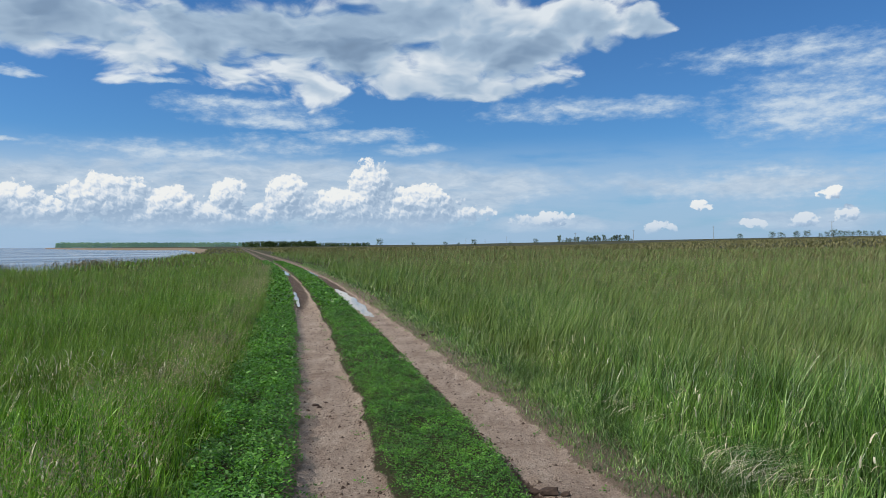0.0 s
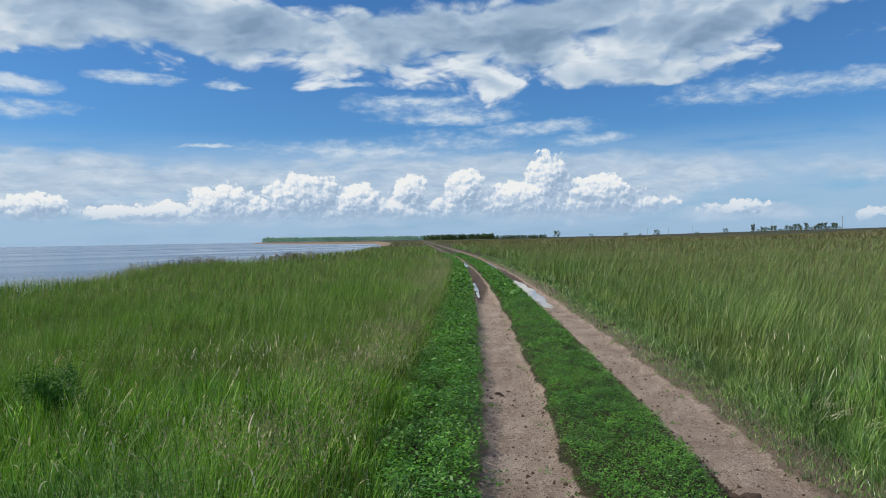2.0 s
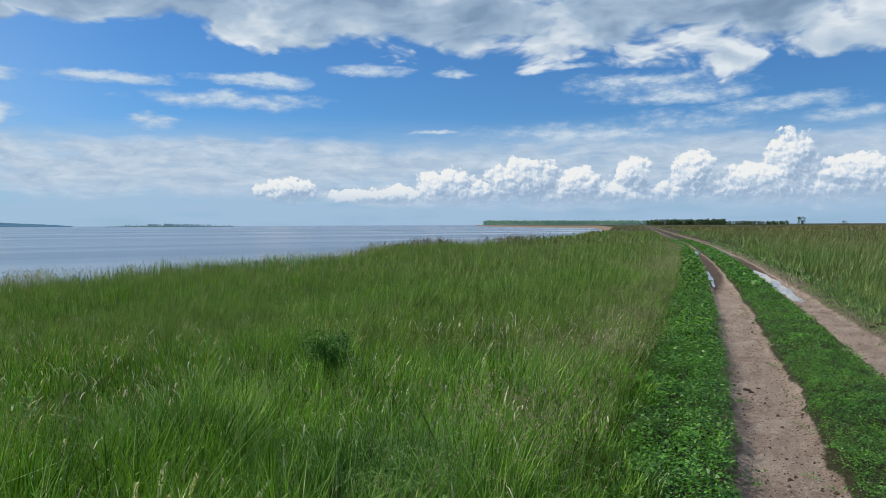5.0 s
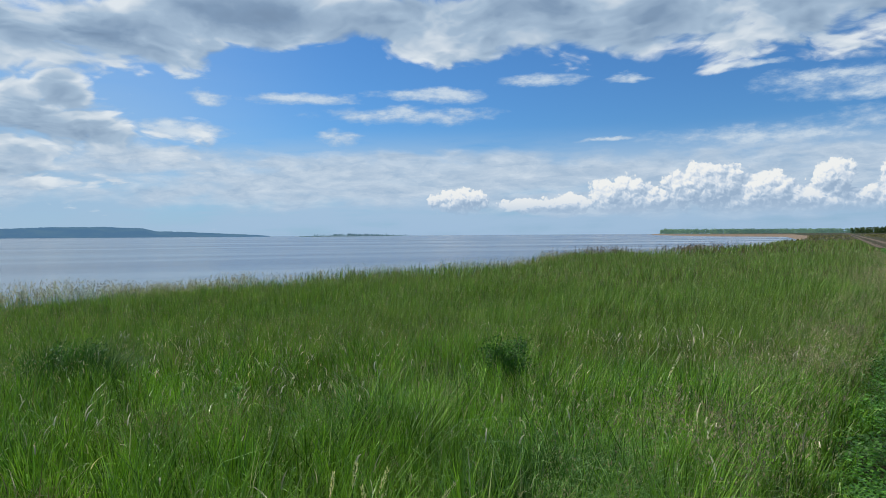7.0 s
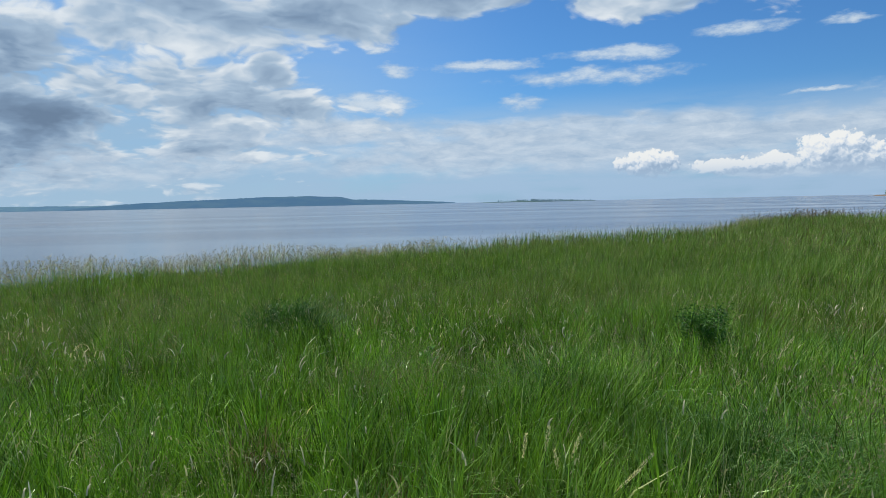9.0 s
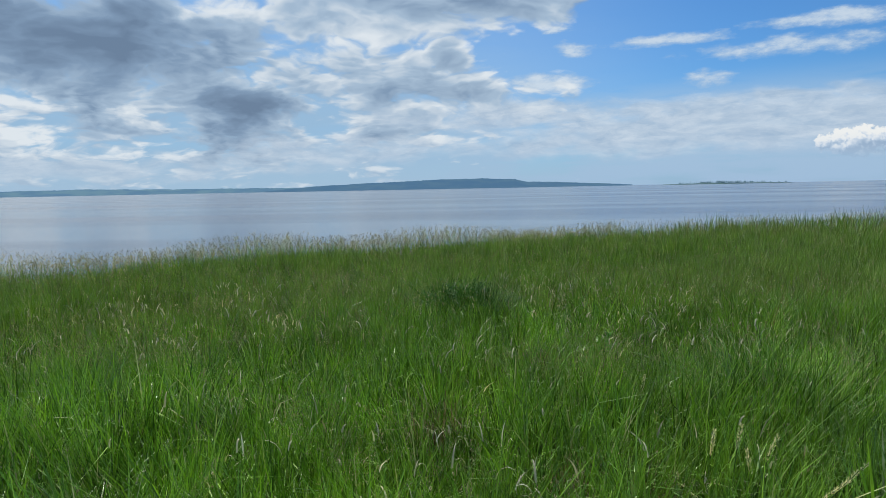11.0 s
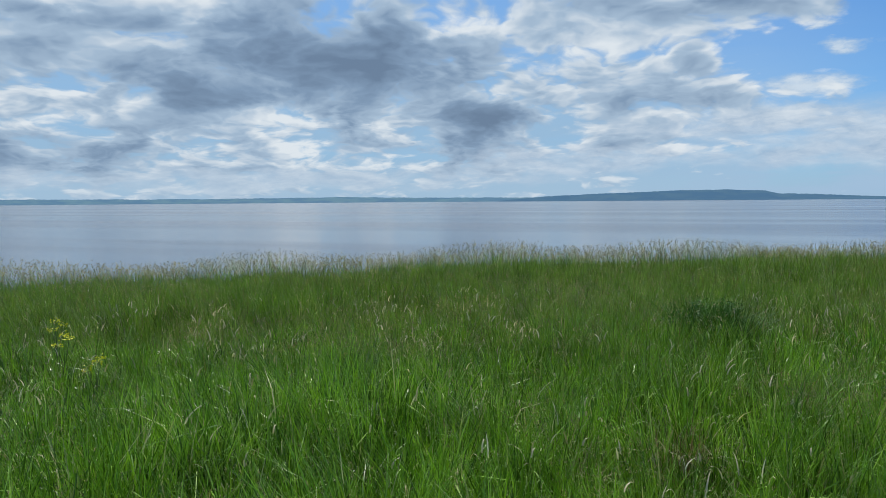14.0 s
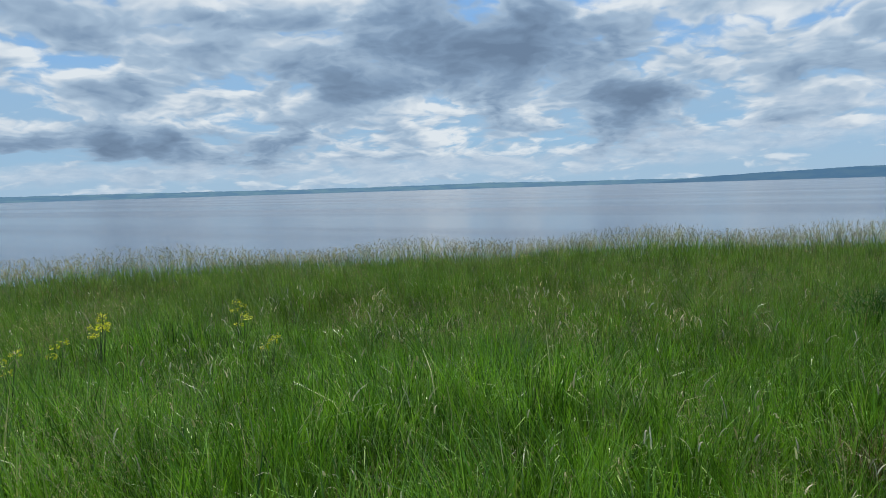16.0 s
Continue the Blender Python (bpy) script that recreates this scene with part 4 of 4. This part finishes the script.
# ---- bushes and flowers in the meadow ----
def bush(x, y, wide, tall, label, leaf=0.05, count=1500, mat=None):
    z = float(height(np.array([x]), np.array([y]))[0])
    root = thing("bush", (x, y, z), label, "bush")
    stems, tips = [], []
    for k in range(18):
        a, r = RNG.uniform(0, 6.28), wide * 0.5 * math.sqrt(RNG.uniform(0.05, 1))
        top = Vector((math.cos(a) * r, math.sin(a) * r, tall * RNG.uniform(0.7, 1.0)))
        mid = top * 0.5 + Vector((0, 0, tall * 0.08))
        stems.append(tube([(0.15 * top.x, 0.15 * top.y, -0.03), mid, top], (0.009, 0.006, 0.003), 5))
        tips.append((mid, top))
    for s in stems:
        part("stem", mesh_of("stem", *s), STEM, root)
    i = RNG.integers(0, len(tips), count)
    s = RNG.uniform(0.2, 1.04, count) ** 0.7
    P = np.array([tuple(tips[k][0].lerp(tips[k][1], max(t * 1.5 - 0.5, 0)) if t > 0.33 else tips[k][0] * (t * 3)) for k, t in zip(i, s)])
    P = P + RNG.normal(0, 1, (count, 3)) * wide * np.array([0.085, 0.085, 0.075])
    P[:, 2] = np.abs(P[:, 2])
    a = RNG.uniform(0, 6.28, count)
    part("foliage", mesh_of("foliage", *diamonds(P[:, 0], P[:, 1], P[:, 2], leaf * RNG.uniform(0.6, 1.3, count), leaf * (0.17 if mat else 0.42) * RNG.uniform(0.7, 1.3, count),
                                               np.cos(a), np.sin(a), RNG.normal(0.2, 0.5, count))), mat or BUSH, root)
    return root


bush(-4.42, 4.48, 0.46, 0.64, "small dark green leafy bush standing out of the grass", 0.030, 5200)


def tussock(x, y, wide, h, mat, label, count, core=None):
    """A tuft of long bent blades that hang over together."""
    z = float(height(np.array([x]), np.array([y]))[0])
    root = thing("grass_tussock", (x, y, z), label, "grass tuft", "bent tussocks in the meadow")
    for share, lean, droop, what in ((0.65, 0.55, 0.42, "bent_tuft"), (0.35, 0.18, 0.08, "upright_tuft")):
        n = int(count * share)
        a, r = RNG.uniform(0, 6.28, n), wide * 0.42 * np.sqrt(RNG.uniform(0, 1, n))
        turn = np.where(RNG.uniform(0, 1, n) < 0.6, 0.2 + RNG.normal(0, 0.6, n), a)
        part(what, mesh_of(what, *blade_set(np.cos(a) * r, np.sin(a) * r, np.full(n, -0.02), h * RNG.uniform(0.75, 1.2, n) * (1.12 if what == "bent_tuft" else 0.86), RNG.uniform(0.004, 0.008, n), turn,
                                            lean * RNG.uniform(0.6, 1.5, n), droop * RNG.uniform(0.7, 1.4, n), 5)), mat if what == "bent_tuft" else core or mat, root)


bush(-7.62, 1.72, 0.55, 0.60, "low dark green bush half hidden in the grass", 0.034, 2600)
GREY_LEAF = leafy("grey_green_blades", [(0.0, (0.050, 0.125, 0.032)), (0.6, (0.125, 0.275, 0.070)), (1.0, (0.30, 0.46, 0.18))], (0.11, 0.24, 0.06), 2.0, 0.25)
stuff("lodged_grass", [lodged()], GREY_LEAF, "long pale green grass pressed down beside the track", "grass")
for x, y, w, h in [(-2.55, 2.45, 0.50, 0.66), (-2.50, 2.85, 0.50, 0.70), (-2.75, 2.68, 0.45, 0.66), (-2.30, 2.28, 0.40, 0.60), (-2.32, 2.62, 0.40, 0.64), (-4.02, 2.60, 0.50, 0.72)]:
    tussock(x, y, w, h, GREY_LEAF, "grey-green tussock of long grass bent over by the wind", 620, BUSH)
for x, y, w, h in [(-7.72, 1.58, 0.50, 0.74), (-7.40, 1.82, 0.50, 0.76)]:
    tussock(x, y, w, h, BUSH, "dark green tussock half hidden in the meadow grass", 800)
WITHERED = leafy("withered_stalks", [(0.0, (0.15, 0.10, 0.065)), (0.6, (0.30, 0.23, 0.16)), (1.0, (0.55, 0.49, 0.38))], (0.25, 0.18, 0.13), 2.0, 0.15, 0.8)
for x, y, w, h in [(-4.11, 0.60, 0.28, 0.56), (-5.08, 1.62, 0.34, 0.58), (-4.85, 1.95, 0.25, 0.55), (-3.30, 1.05, 0.26, 0.50), (-3.05, 1.30, 0.22, 0.46), (-2.75, -1.60, 0.26, 0.54)]:
    tussock(x, y, w, h, WITHERED, "withered brown and bleached tuft among green blades", 130)


def broad_leaf_plant(x, y, h):
    """A plant with large lobed leaves."""
    z = float(height(np.array([x]), np.array([y]))[0])
    root = thing("broad_leaf_weed", (x, y, z), "bright green weed with broad lobed leaves in the grass", "weed")
    part("stem", mesh_of("stem", *tube([(0, 0, -0.02), (0.01, 0, h * 0.5), (0.02, 0.01, h)], (0.008, 0.006, 0.004), 6)), STEM, root)
    for k in range(7):
        a, s = k * 2.4, 0.10 * (1 - 0.06 * k)
        V = [(0, 0, 0)]
        n = 10
        for j in range(n + 1):
            t = math.pi * (j / n - 0.5) * 1.5
            r = s * (0.75 + 0.25 * math.cos(4 * t)) * (0.6 + 0.4 * math.cos(t))
            V.append((r * math.cos(t) + 0.03, r * math.sin(t), 0.03 * math.cos(3 * t)))
        m = pose(0.01, 0, h * (0.55 + 0.07 * k), 0, -20 + 5 * k, math.degrees(a))
        V = np.array([tuple(m @ Vector(v)) for v in V], np.float32)
        part("leaf", mesh_of("leaf", V, np.array([(0, j, j + 1) for j in range(1, n + 1)])), HERB, root)


broad_leaf_plant(-5.3, 2.25, 0.46)


def pale_plume(x, y, h, lean, turn):
    """One stem of reed grass with a dense pale head."""
    z = float(height(np.array([x]), np.array([y]))[0])
    root = thing("reed_grass_plume", (x, y, z - 0.03), "pale cream feathery plume of reed grass", "grass plume", "pale plumes in the meadow")
    c, s = math.cos(turn), math.sin(turn)
    line = [(c * lean * t * t * h, s * lean * t * t * h, h * t) for t in (0, 0.35, 0.7, 0.88, 1.0)]
    part("stem", mesh_of("stem", *tube(line, (0.003, 0.0028, 0.0022, 0.0015, 0.001), 5)), STEM, root)
    n = 110
    t = 1 - 0.20 * RNG.uniform(0, 1, n)
    r = 0.0065 * np.sin(np.clip((1.02 - t) / 0.22, 0, 1) * math.pi) ** 0.6 * RNG.uniform(0.3, 1, n)
    a = RNG.uniform(0, 6.28, n)
    part("plume", mesh_of("plume", *diamonds(c * lean * t * t * h + np.cos(a) * r, s * lean * t * t * h + np.sin(a) * r, h * t, RNG.uniform(0.009, 0.019, n),
                                             RNG.uniform(0.0022, 0.0045, n), np.cos(a) * 0.5 + c * lean, np.sin(a) * 0.5 + s * lean, np.full(n, 0.9))), PLUME, root)


for x, y, h, lean, turn in [(-2.84, 1.60, 0.62, 0.08, 0.5), (-2.80, 1.66, 0.58, 0.2, 0.9), (-2.90, 1.52, 0.55, 0.15, 2.0), (-2.78, 1.70, 0.50, 0.1, 4.0),
                            (-2.55, 1.66, 0.60, 0.42, 0.7), (-2.60, 1.62, 0.54, 0.50, 0.5), (-3.85, 1.72, 0.55, 0.1, 1.0), (-3.3, 3.6, 0.74, 0.35, 0.8), (-2.9, 4.3, 0.75, 0.30, 0.9)]:
    pale_plume(x, y, h, lean, turn)


def yellow_flower(x, y, h):
    z = float(height(np.array([x]), np.array([y]))[0])
    root = thing("yellow_flower", (x, y, z), "yellow flowering spurge standing in tall grass", "flower", "yellow flowers in the meadow")
    for k in range(3):
        a = k * 2.1 + x
        top = (0.05 * math.cos(a), 0.05 * math.sin(a), h * (1 - 0.08 * k))
        stem = part("stem", mesh_of("stem", *tube([(0, 0, -0.02), (0.3 * top[0], 0.3 * top[1], h * 0.6), top], (0.004, 0.0035, 0.002), 5)), STEM, root)
        n = 30
        b = RNG.uniform(0, 6.28, n)
        r = 0.032 * np.sqrt(RNG.uniform(0, 1, n))
        part("blossom", mesh_of("blossom", *diamonds(top[0] + np.cos(b) * r, top[1] + np.sin(b) * r, top[2] + 0.02 - r * 0.3 + RNG.normal(0, 0.012, n), RNG.uniform(0.012, 0.02, n),
                                                     RNG.uniform(0.009, 0.014, n), np.cos(b), np.sin(b), np.full(n, 0.3))), YELLOW, stem, "clustered yellow blossom")


for x, y, h in [(-4.77, -4.76, 0.66), (-4.70, -4.70, 0.60), (-4.84, -4.80, 0.56), (-5.95, -4.25, 0.60), (-5.6, -3.95, 0.55), (-3.55, -4.29, 0.64), (-4.22, -4.62, 0.56), (-5.0, -3.3, 0.5)]:
    yellow_flower(x, y, h)


# ---- the track: clods and puddles ----
def lump(x, y, size, seed):
    bm = bmesh.new()
    bmesh.ops.create_icosphere(bm, subdivisions=2, radius=size)
    for v in bm.verts:
        k = 1 + 0.45 * noise.noise(v.co * (1.7 / size) + Vector((seed, 0, 0)))
        v.co = Vector((v.co.x * k * 1.3, v.co.y * k, v.co.z * k * 0.6))
    me = bpy.data.meshes.new("soil_clod")
    bm.to_mesh(me)
    bm.free()
    me.materials.append(SOIL)
    ob = tagged(new("soil_clod", me), "dark damp clod of soil lying in the wheel rut", "clod", "clods in the ruts")
    ob.location = (x, y, float(height(np.array([x]), np.array([y]))[0]) + size * 0.2)


for k, (x, y, s) in enumerate([(0.73, 4.74, 0.055), (0.62, 4.80, 0.04), (0.83, 4.70, 0.03), (-1.39, 7.39, 0.03), (-1.33, 7.30, 0.022), (-1.42, 7.15, 0.02), (-1.30, 7.55, 0.018),
                               (-0.25, 12.9, 0.05), (-0.38, 12.6, 0.04), (-0.15, 13.1, 0.035)]):
    lump(x, y, s, k * 3.1)


def crumbs():
    """Loose crumbs of soil, most of them along the broken edges of the ruts."""
    n = 9000
    y = 3.6 + 16 * RNG.uniform(0, 1, n) ** 1.7
    which = RNG.choice(4, n, p=[0.20, 0.22, 0.40, 0.18])
    u = np.select([which == 0, which == 1, which == 2], [RUTS[0] + RNG.uniform(-0.28, 0.28, n), RNG.normal(-0.49, 0.05, n), RNG.normal(0.53, 0.04, n)], RUTS[1] + RNG.uniform(-0.28, 0.28, n))
    x = centre(y) + u
    s = RNG.gamma(2.0, 0.0028, n) * np.where(which == 2, 1.5, 1.0)
    base = np.array([(1, 0, 0), (-0.6, 0.9, 0), (-0.5, -0.8, 0.1), (0.1, 0.1, 0.9)])
    a = RNG.uniform(0, 6.28, n)
    R = np.stack([np.stack([np.cos(a), -np.sin(a), 0 * a], -1), np.stack([np.sin(a), np.cos(a), 0 * a], -1), np.stack([0 * a, 0 * a, 1 + 0 * a], -1)], -2)
    V = np.einsum("nij,kj->nki", R, base) * s[:, None, None] + np.stack([x, y, height(x, y) - 0.001], -1)[:, None]
    F = (np.arange(n)[:, None, None] * 4 + np.array([(0, 1, 3), (1, 2, 3), (2, 0, 3)])[None]).reshape(-1, 3)
    return V.reshape(-1, 3), F


stuff("soil_crumbs", [crumbs()], SOIL, "loose crumbs of dark soil in the ruts", "soil")


def puddle(rut, y0, y1, wide, z):
    rows = []
    for y in np.linspace(y0, y1, 26):
        t = (y - y0) / (y1 - y0)
        w = wide * math.sin(math.pi * min(max(t, 0.02), 0.98)) ** 0.45 * (1 + 0.25 * math.sin(2.3 * y) + 0.12 * math.sin(6.1 * y))
        c = float(centre(y)) + rut
        rows.append([(c - w, y, z), (c, y, z), (c + w, y, z)])
    me = grid_mesh("puddle", np.array(rows))
    me.materials.append(PUDDLE)
    tagged(new("puddle", me), "still rain puddle in a wheel rut mirroring the sky", "puddle", kind="structure")


puddle(0.78, 16.5, 27.5, 0.21, -0.090)
puddle(-0.92, 19.5, 26.0, 0.065, -0.082)
puddle(0.81, 39, 49, 0.30, -0.080)
puddle(-0.74, 40, 48, 0.28, -0.080)


# ---- trees, poles, far woods ----
def ground_at(az, r):
    x, y = -math.sin(radians(az)) * r, math.cos(radians(az)) * r
    return x, y, float(height(np.array([x]), np.array([y]))[0])


def make_tree(h, wide, label, seed, slim=0.5):
    k = np.random.default_rng(seed)
    root = thing("tree", (0, 0, 0), label, "tree", "trees on the horizon")
    limbs = [tube([(0, 0, -0.2), (0.1, 0, h * 0.3), (0.05, 0.1, h * 0.75)], (h * 0.028, h * 0.02, h * 0.006), 7)]
    centres = [(0, 0, h * 0.85, wide * 0.35)]
    for j in range(10):
        a, t = j * 2.4 + k.uniform(0, 0.6), 0.06 + 0.74 * (j / 9) + k.uniform(-0.04, 0.04)
        r = wide * 0.5 * k.uniform(0.45, 1.0)
        tip = (math.cos(a) * r, math.sin(a) * r, h * (t + 0.12))
        limbs.append(tube([(0.05, 0.03, h * t * 0.8), (tip[0] * 0.5, tip[1] * 0.5, h * (t + 0.02)), tip], (h * 0.01, h * 0.007, h * 0.003), 5))
        centres.append((*tip, wide * k.uniform(0.2, 0.34)))
    part("trunk", mesh_of("trunk", *join(limbs)), BARK, root)
    n = 420
    i = k.integers(0, len(centres), n)
    C = np.array(centres)[i]
    d = k.normal(0, 1, (n, 3))
    d = d / np.linalg.norm(d, axis=1)[:, None] * k.uniform(0.3, 1, n)[:, None] * C[:, 3:4]
    P = C[:, :3] + d * np.array([1, 1, slim + 0.4])
    a = k.uniform(0, 6.28, n)
    part("crown", mesh_of("crown", *diamonds(P[:, 0], P[:, 1], P[:, 2], np.full(n, h * 0.10) * k.uniform(0.6, 1.3, n), np.full(n, h * 0.07), np.cos(a), np.sin(a), k.normal(0, 0.6, n))), WOODS, root)
    return root


def plant_trees():
    kinds = [(9.0, 7.5, 1, 0.5), (10.0, 4.0, 2, 0.9), (7.0, 7.0, 3, 0.4), (5.5, 6.5, 4, 0.4)]
    # azimuth, distance, kind, scale
    single = [(5.26, 820, 0, 0.95), (2.5, 900, 3, 0.8), (-0.2, 880, 3, 0.9), (-2.6, 880, 0, 0.85), (-1.3, 900, 3, 0.7), (-5.6, 900, 3, 0.7), (-7.7, 900, 2, 0.9), (-9.6, 890, 1, 1.0),
              (-23.4, 760, 2, 0.75), (-25.6, 760, 2, 0.9), (-26.2, 760, 3, 1.0), (-27.2, 750, 2, 0.9), (-27.9, 750, 2, 0.9)]
    k = np.random.default_rng(5)
    single += [(-10.0 - 0.19 * j + k.uniform(-0.06, 0.06), 900 + 8 * (j % 3), 1 if k.uniform() < 0.7 else 3, k.uniform(0.5, 0.95)) for j in range(29)]
    single += [(-28.8 - 0.4 * j, 740, 2 if k.uniform() < 0.6 else 0, k.uniform(0.5, 0.8)) for j in range(10)]
    made = {}
    for az, r, kind, s in single:
        h, w, seed, slim = kinds[kind]
        at = ground_at(az, r)
        m = pose(at[0], at[1], at[2] - 0.1, 0, 0, 137 * az) @ Matrix.Scale(s, 4)
        if kind not in made:
            made[kind] = make_tree(h, w, "distant dark green tree on the horizon of the meadow", seed, slim)
            made[kind].matrix_basis = m
        else:
            ob = copy_thing(made[kind], m)
            ob.matrix_basis = m


plant_trees()


def woods(name, spots, label, mat=None):
    """A far wood: spots are (x, y, z, height) of its trees."""
    S = np.array(spots)
    n = 46
    i = np.repeat(np.arange(len(S)), n)
    h = S[i, 3]
    t = RNG.uniform(0.1, 1.0, len(i))
    r = h * 0.32 * np.sqrt(1.05 - t * t) * RNG.uniform(0.2, 1, len(i))
    a, b = RNG.uniform(0, 6.28, len(i)), RNG.uniform(0, 6.28, len(i))
    v = diamonds(S[i, 0] + np.cos(a) * r, S[i, 1] + np.sin(a) * r, S[i, 2] + h * t * 0.92, h * 0.2 * RNG.uniform(0.6, 1.2, len(i)), h * 0.16, np.cos(b), np.sin(b), RNG.normal(0.1, 0.6, len(i)))
    stuff(name, [v], mat or WOODS, label, "woods")


def far_woods():
    k = np.random.default_rng(8)
    spots = []
    for j in range(620):
        t = k.uniform(0, 1)
        x, y = -893 + 460 * t, 1570 - 75 * t + abs(k.normal(0, 25))
        spots.append((x, y, float(height(np.array([x]), np.array([y]))[0]) - 0.3, (12.5 - 3.0 * t) * k.uniform(0.75, 1.1)))
    woods("headland_wood", spots, "light green belt of trees on a low headland across the bay", PALE_WOODS)
    spots = []
    for j in range(300):
        az = 16.3 - 10.2 * k.uniform(0, 1)
        x, y, z = ground_at(az, 870 + abs(k.normal(0, 20)))
        spots.append((x, y, z - 0.2, (7.2 if az > 10.5 else 5.0) * k.uniform(0.7, 1.1)))
    woods("shelter_belt", spots, "dark green belt of trees at the end of the meadow")


# pale from the haze glow added to the leaf colour
PALE_WOODS = haze_material("hazy_far_woods", (0.11, 0.18, 0.07), (0.20, 0.28, 0.11), (0.050, 0.095, 0.100))
far_woods()


def island():
    azs = np.linspace(0, 2 * math.pi, 40)
    c = Vector((-math.sin(radians(54.2)) * 2800, math.cos(radians(54.2)) * 2800, WATER_Z))
    along, across = Vector((-math.cos(radians(54.2)), -math.sin(radians(54.2)), 0)), Vector((-math.sin(radians(54.2)), math.cos(radians(54.2)), 0))
    rows = []
    for s, z in ((1.0, -1.0), (0.97, 1.4), (0.6, 3.0), (0.0, 3.4)):
        rows.append([tuple(c + along * (225 * s * math.cos(a) * (1 + 0.05 * math.sin(5 * a))) + across * (60 * s * math.sin(a)) + Vector((0, 0, z))) for a in azs])
    me = grid_mesh("island", np.array(rows))
    me.materials.append(ISLE)
    tagged(new("island", me), "low wooded island far out in the lake", "island", kind="structure")
    k = np.random.default_rng(12)
    spots = []
    for j in range(150):
        t = float(np.clip(k.normal(-0.05, 0.42), -0.95, 0.75))
        p = c + along * (215 * t) + across * k.uniform(-25, 25)
        spots.append((p.x, p.y, WATER_Z + 2.5, k.uniform(4, 10.5) * (1.05 - abs(t) * 0.5)))
    woods("island_wood", spots, "dark trees on the low island", ISLE)


island()


def make_pole():
    root = thing("utility_pole", (0, 0, 0), "tall thin grey power-line pole standing far across the meadow", "utility pole", "power line across the meadow")
    part("post", mesh_of("post", *tube([(0, 0, -0.5), (0, 0, 5), (0, 0, 10.4)], (0.20, 0.17, 0.12), 8)), POLE, root)
    arm = part("crossarm", mesh_of("crossarm", *tube([(-1.0, 0, 9.7), (1.0, 0, 9.7)], (0.07, 0.07), 6)), STEEL, root)
    for x in (-0.9, 0.9, 0.0):
        z = 9.75 if x else 10.4
        part("insulator", mesh_of("insulator", *tube([(x, 0, z), (x, 0, z + 0.12), (x, 0, z + 0.28)], (0.05, 0.09, 0.05), 6)), STEEL, arm)
    return root


first_pole = None
for az, r in [(-29.5, 480), (-21.5, 540), (-15.5, 610), (-10.9, 700), (-5.3, 840), (-3.5, 920), (-1.9, 1000)]:
    at = ground_at(az, r)
    m = pose(*at, 0, 0, -35)
    if first_pole is None:
        first_pole = make_pole()
        first_pole.matrix_basis = m
    else:
        copy_thing(first_pole, m)
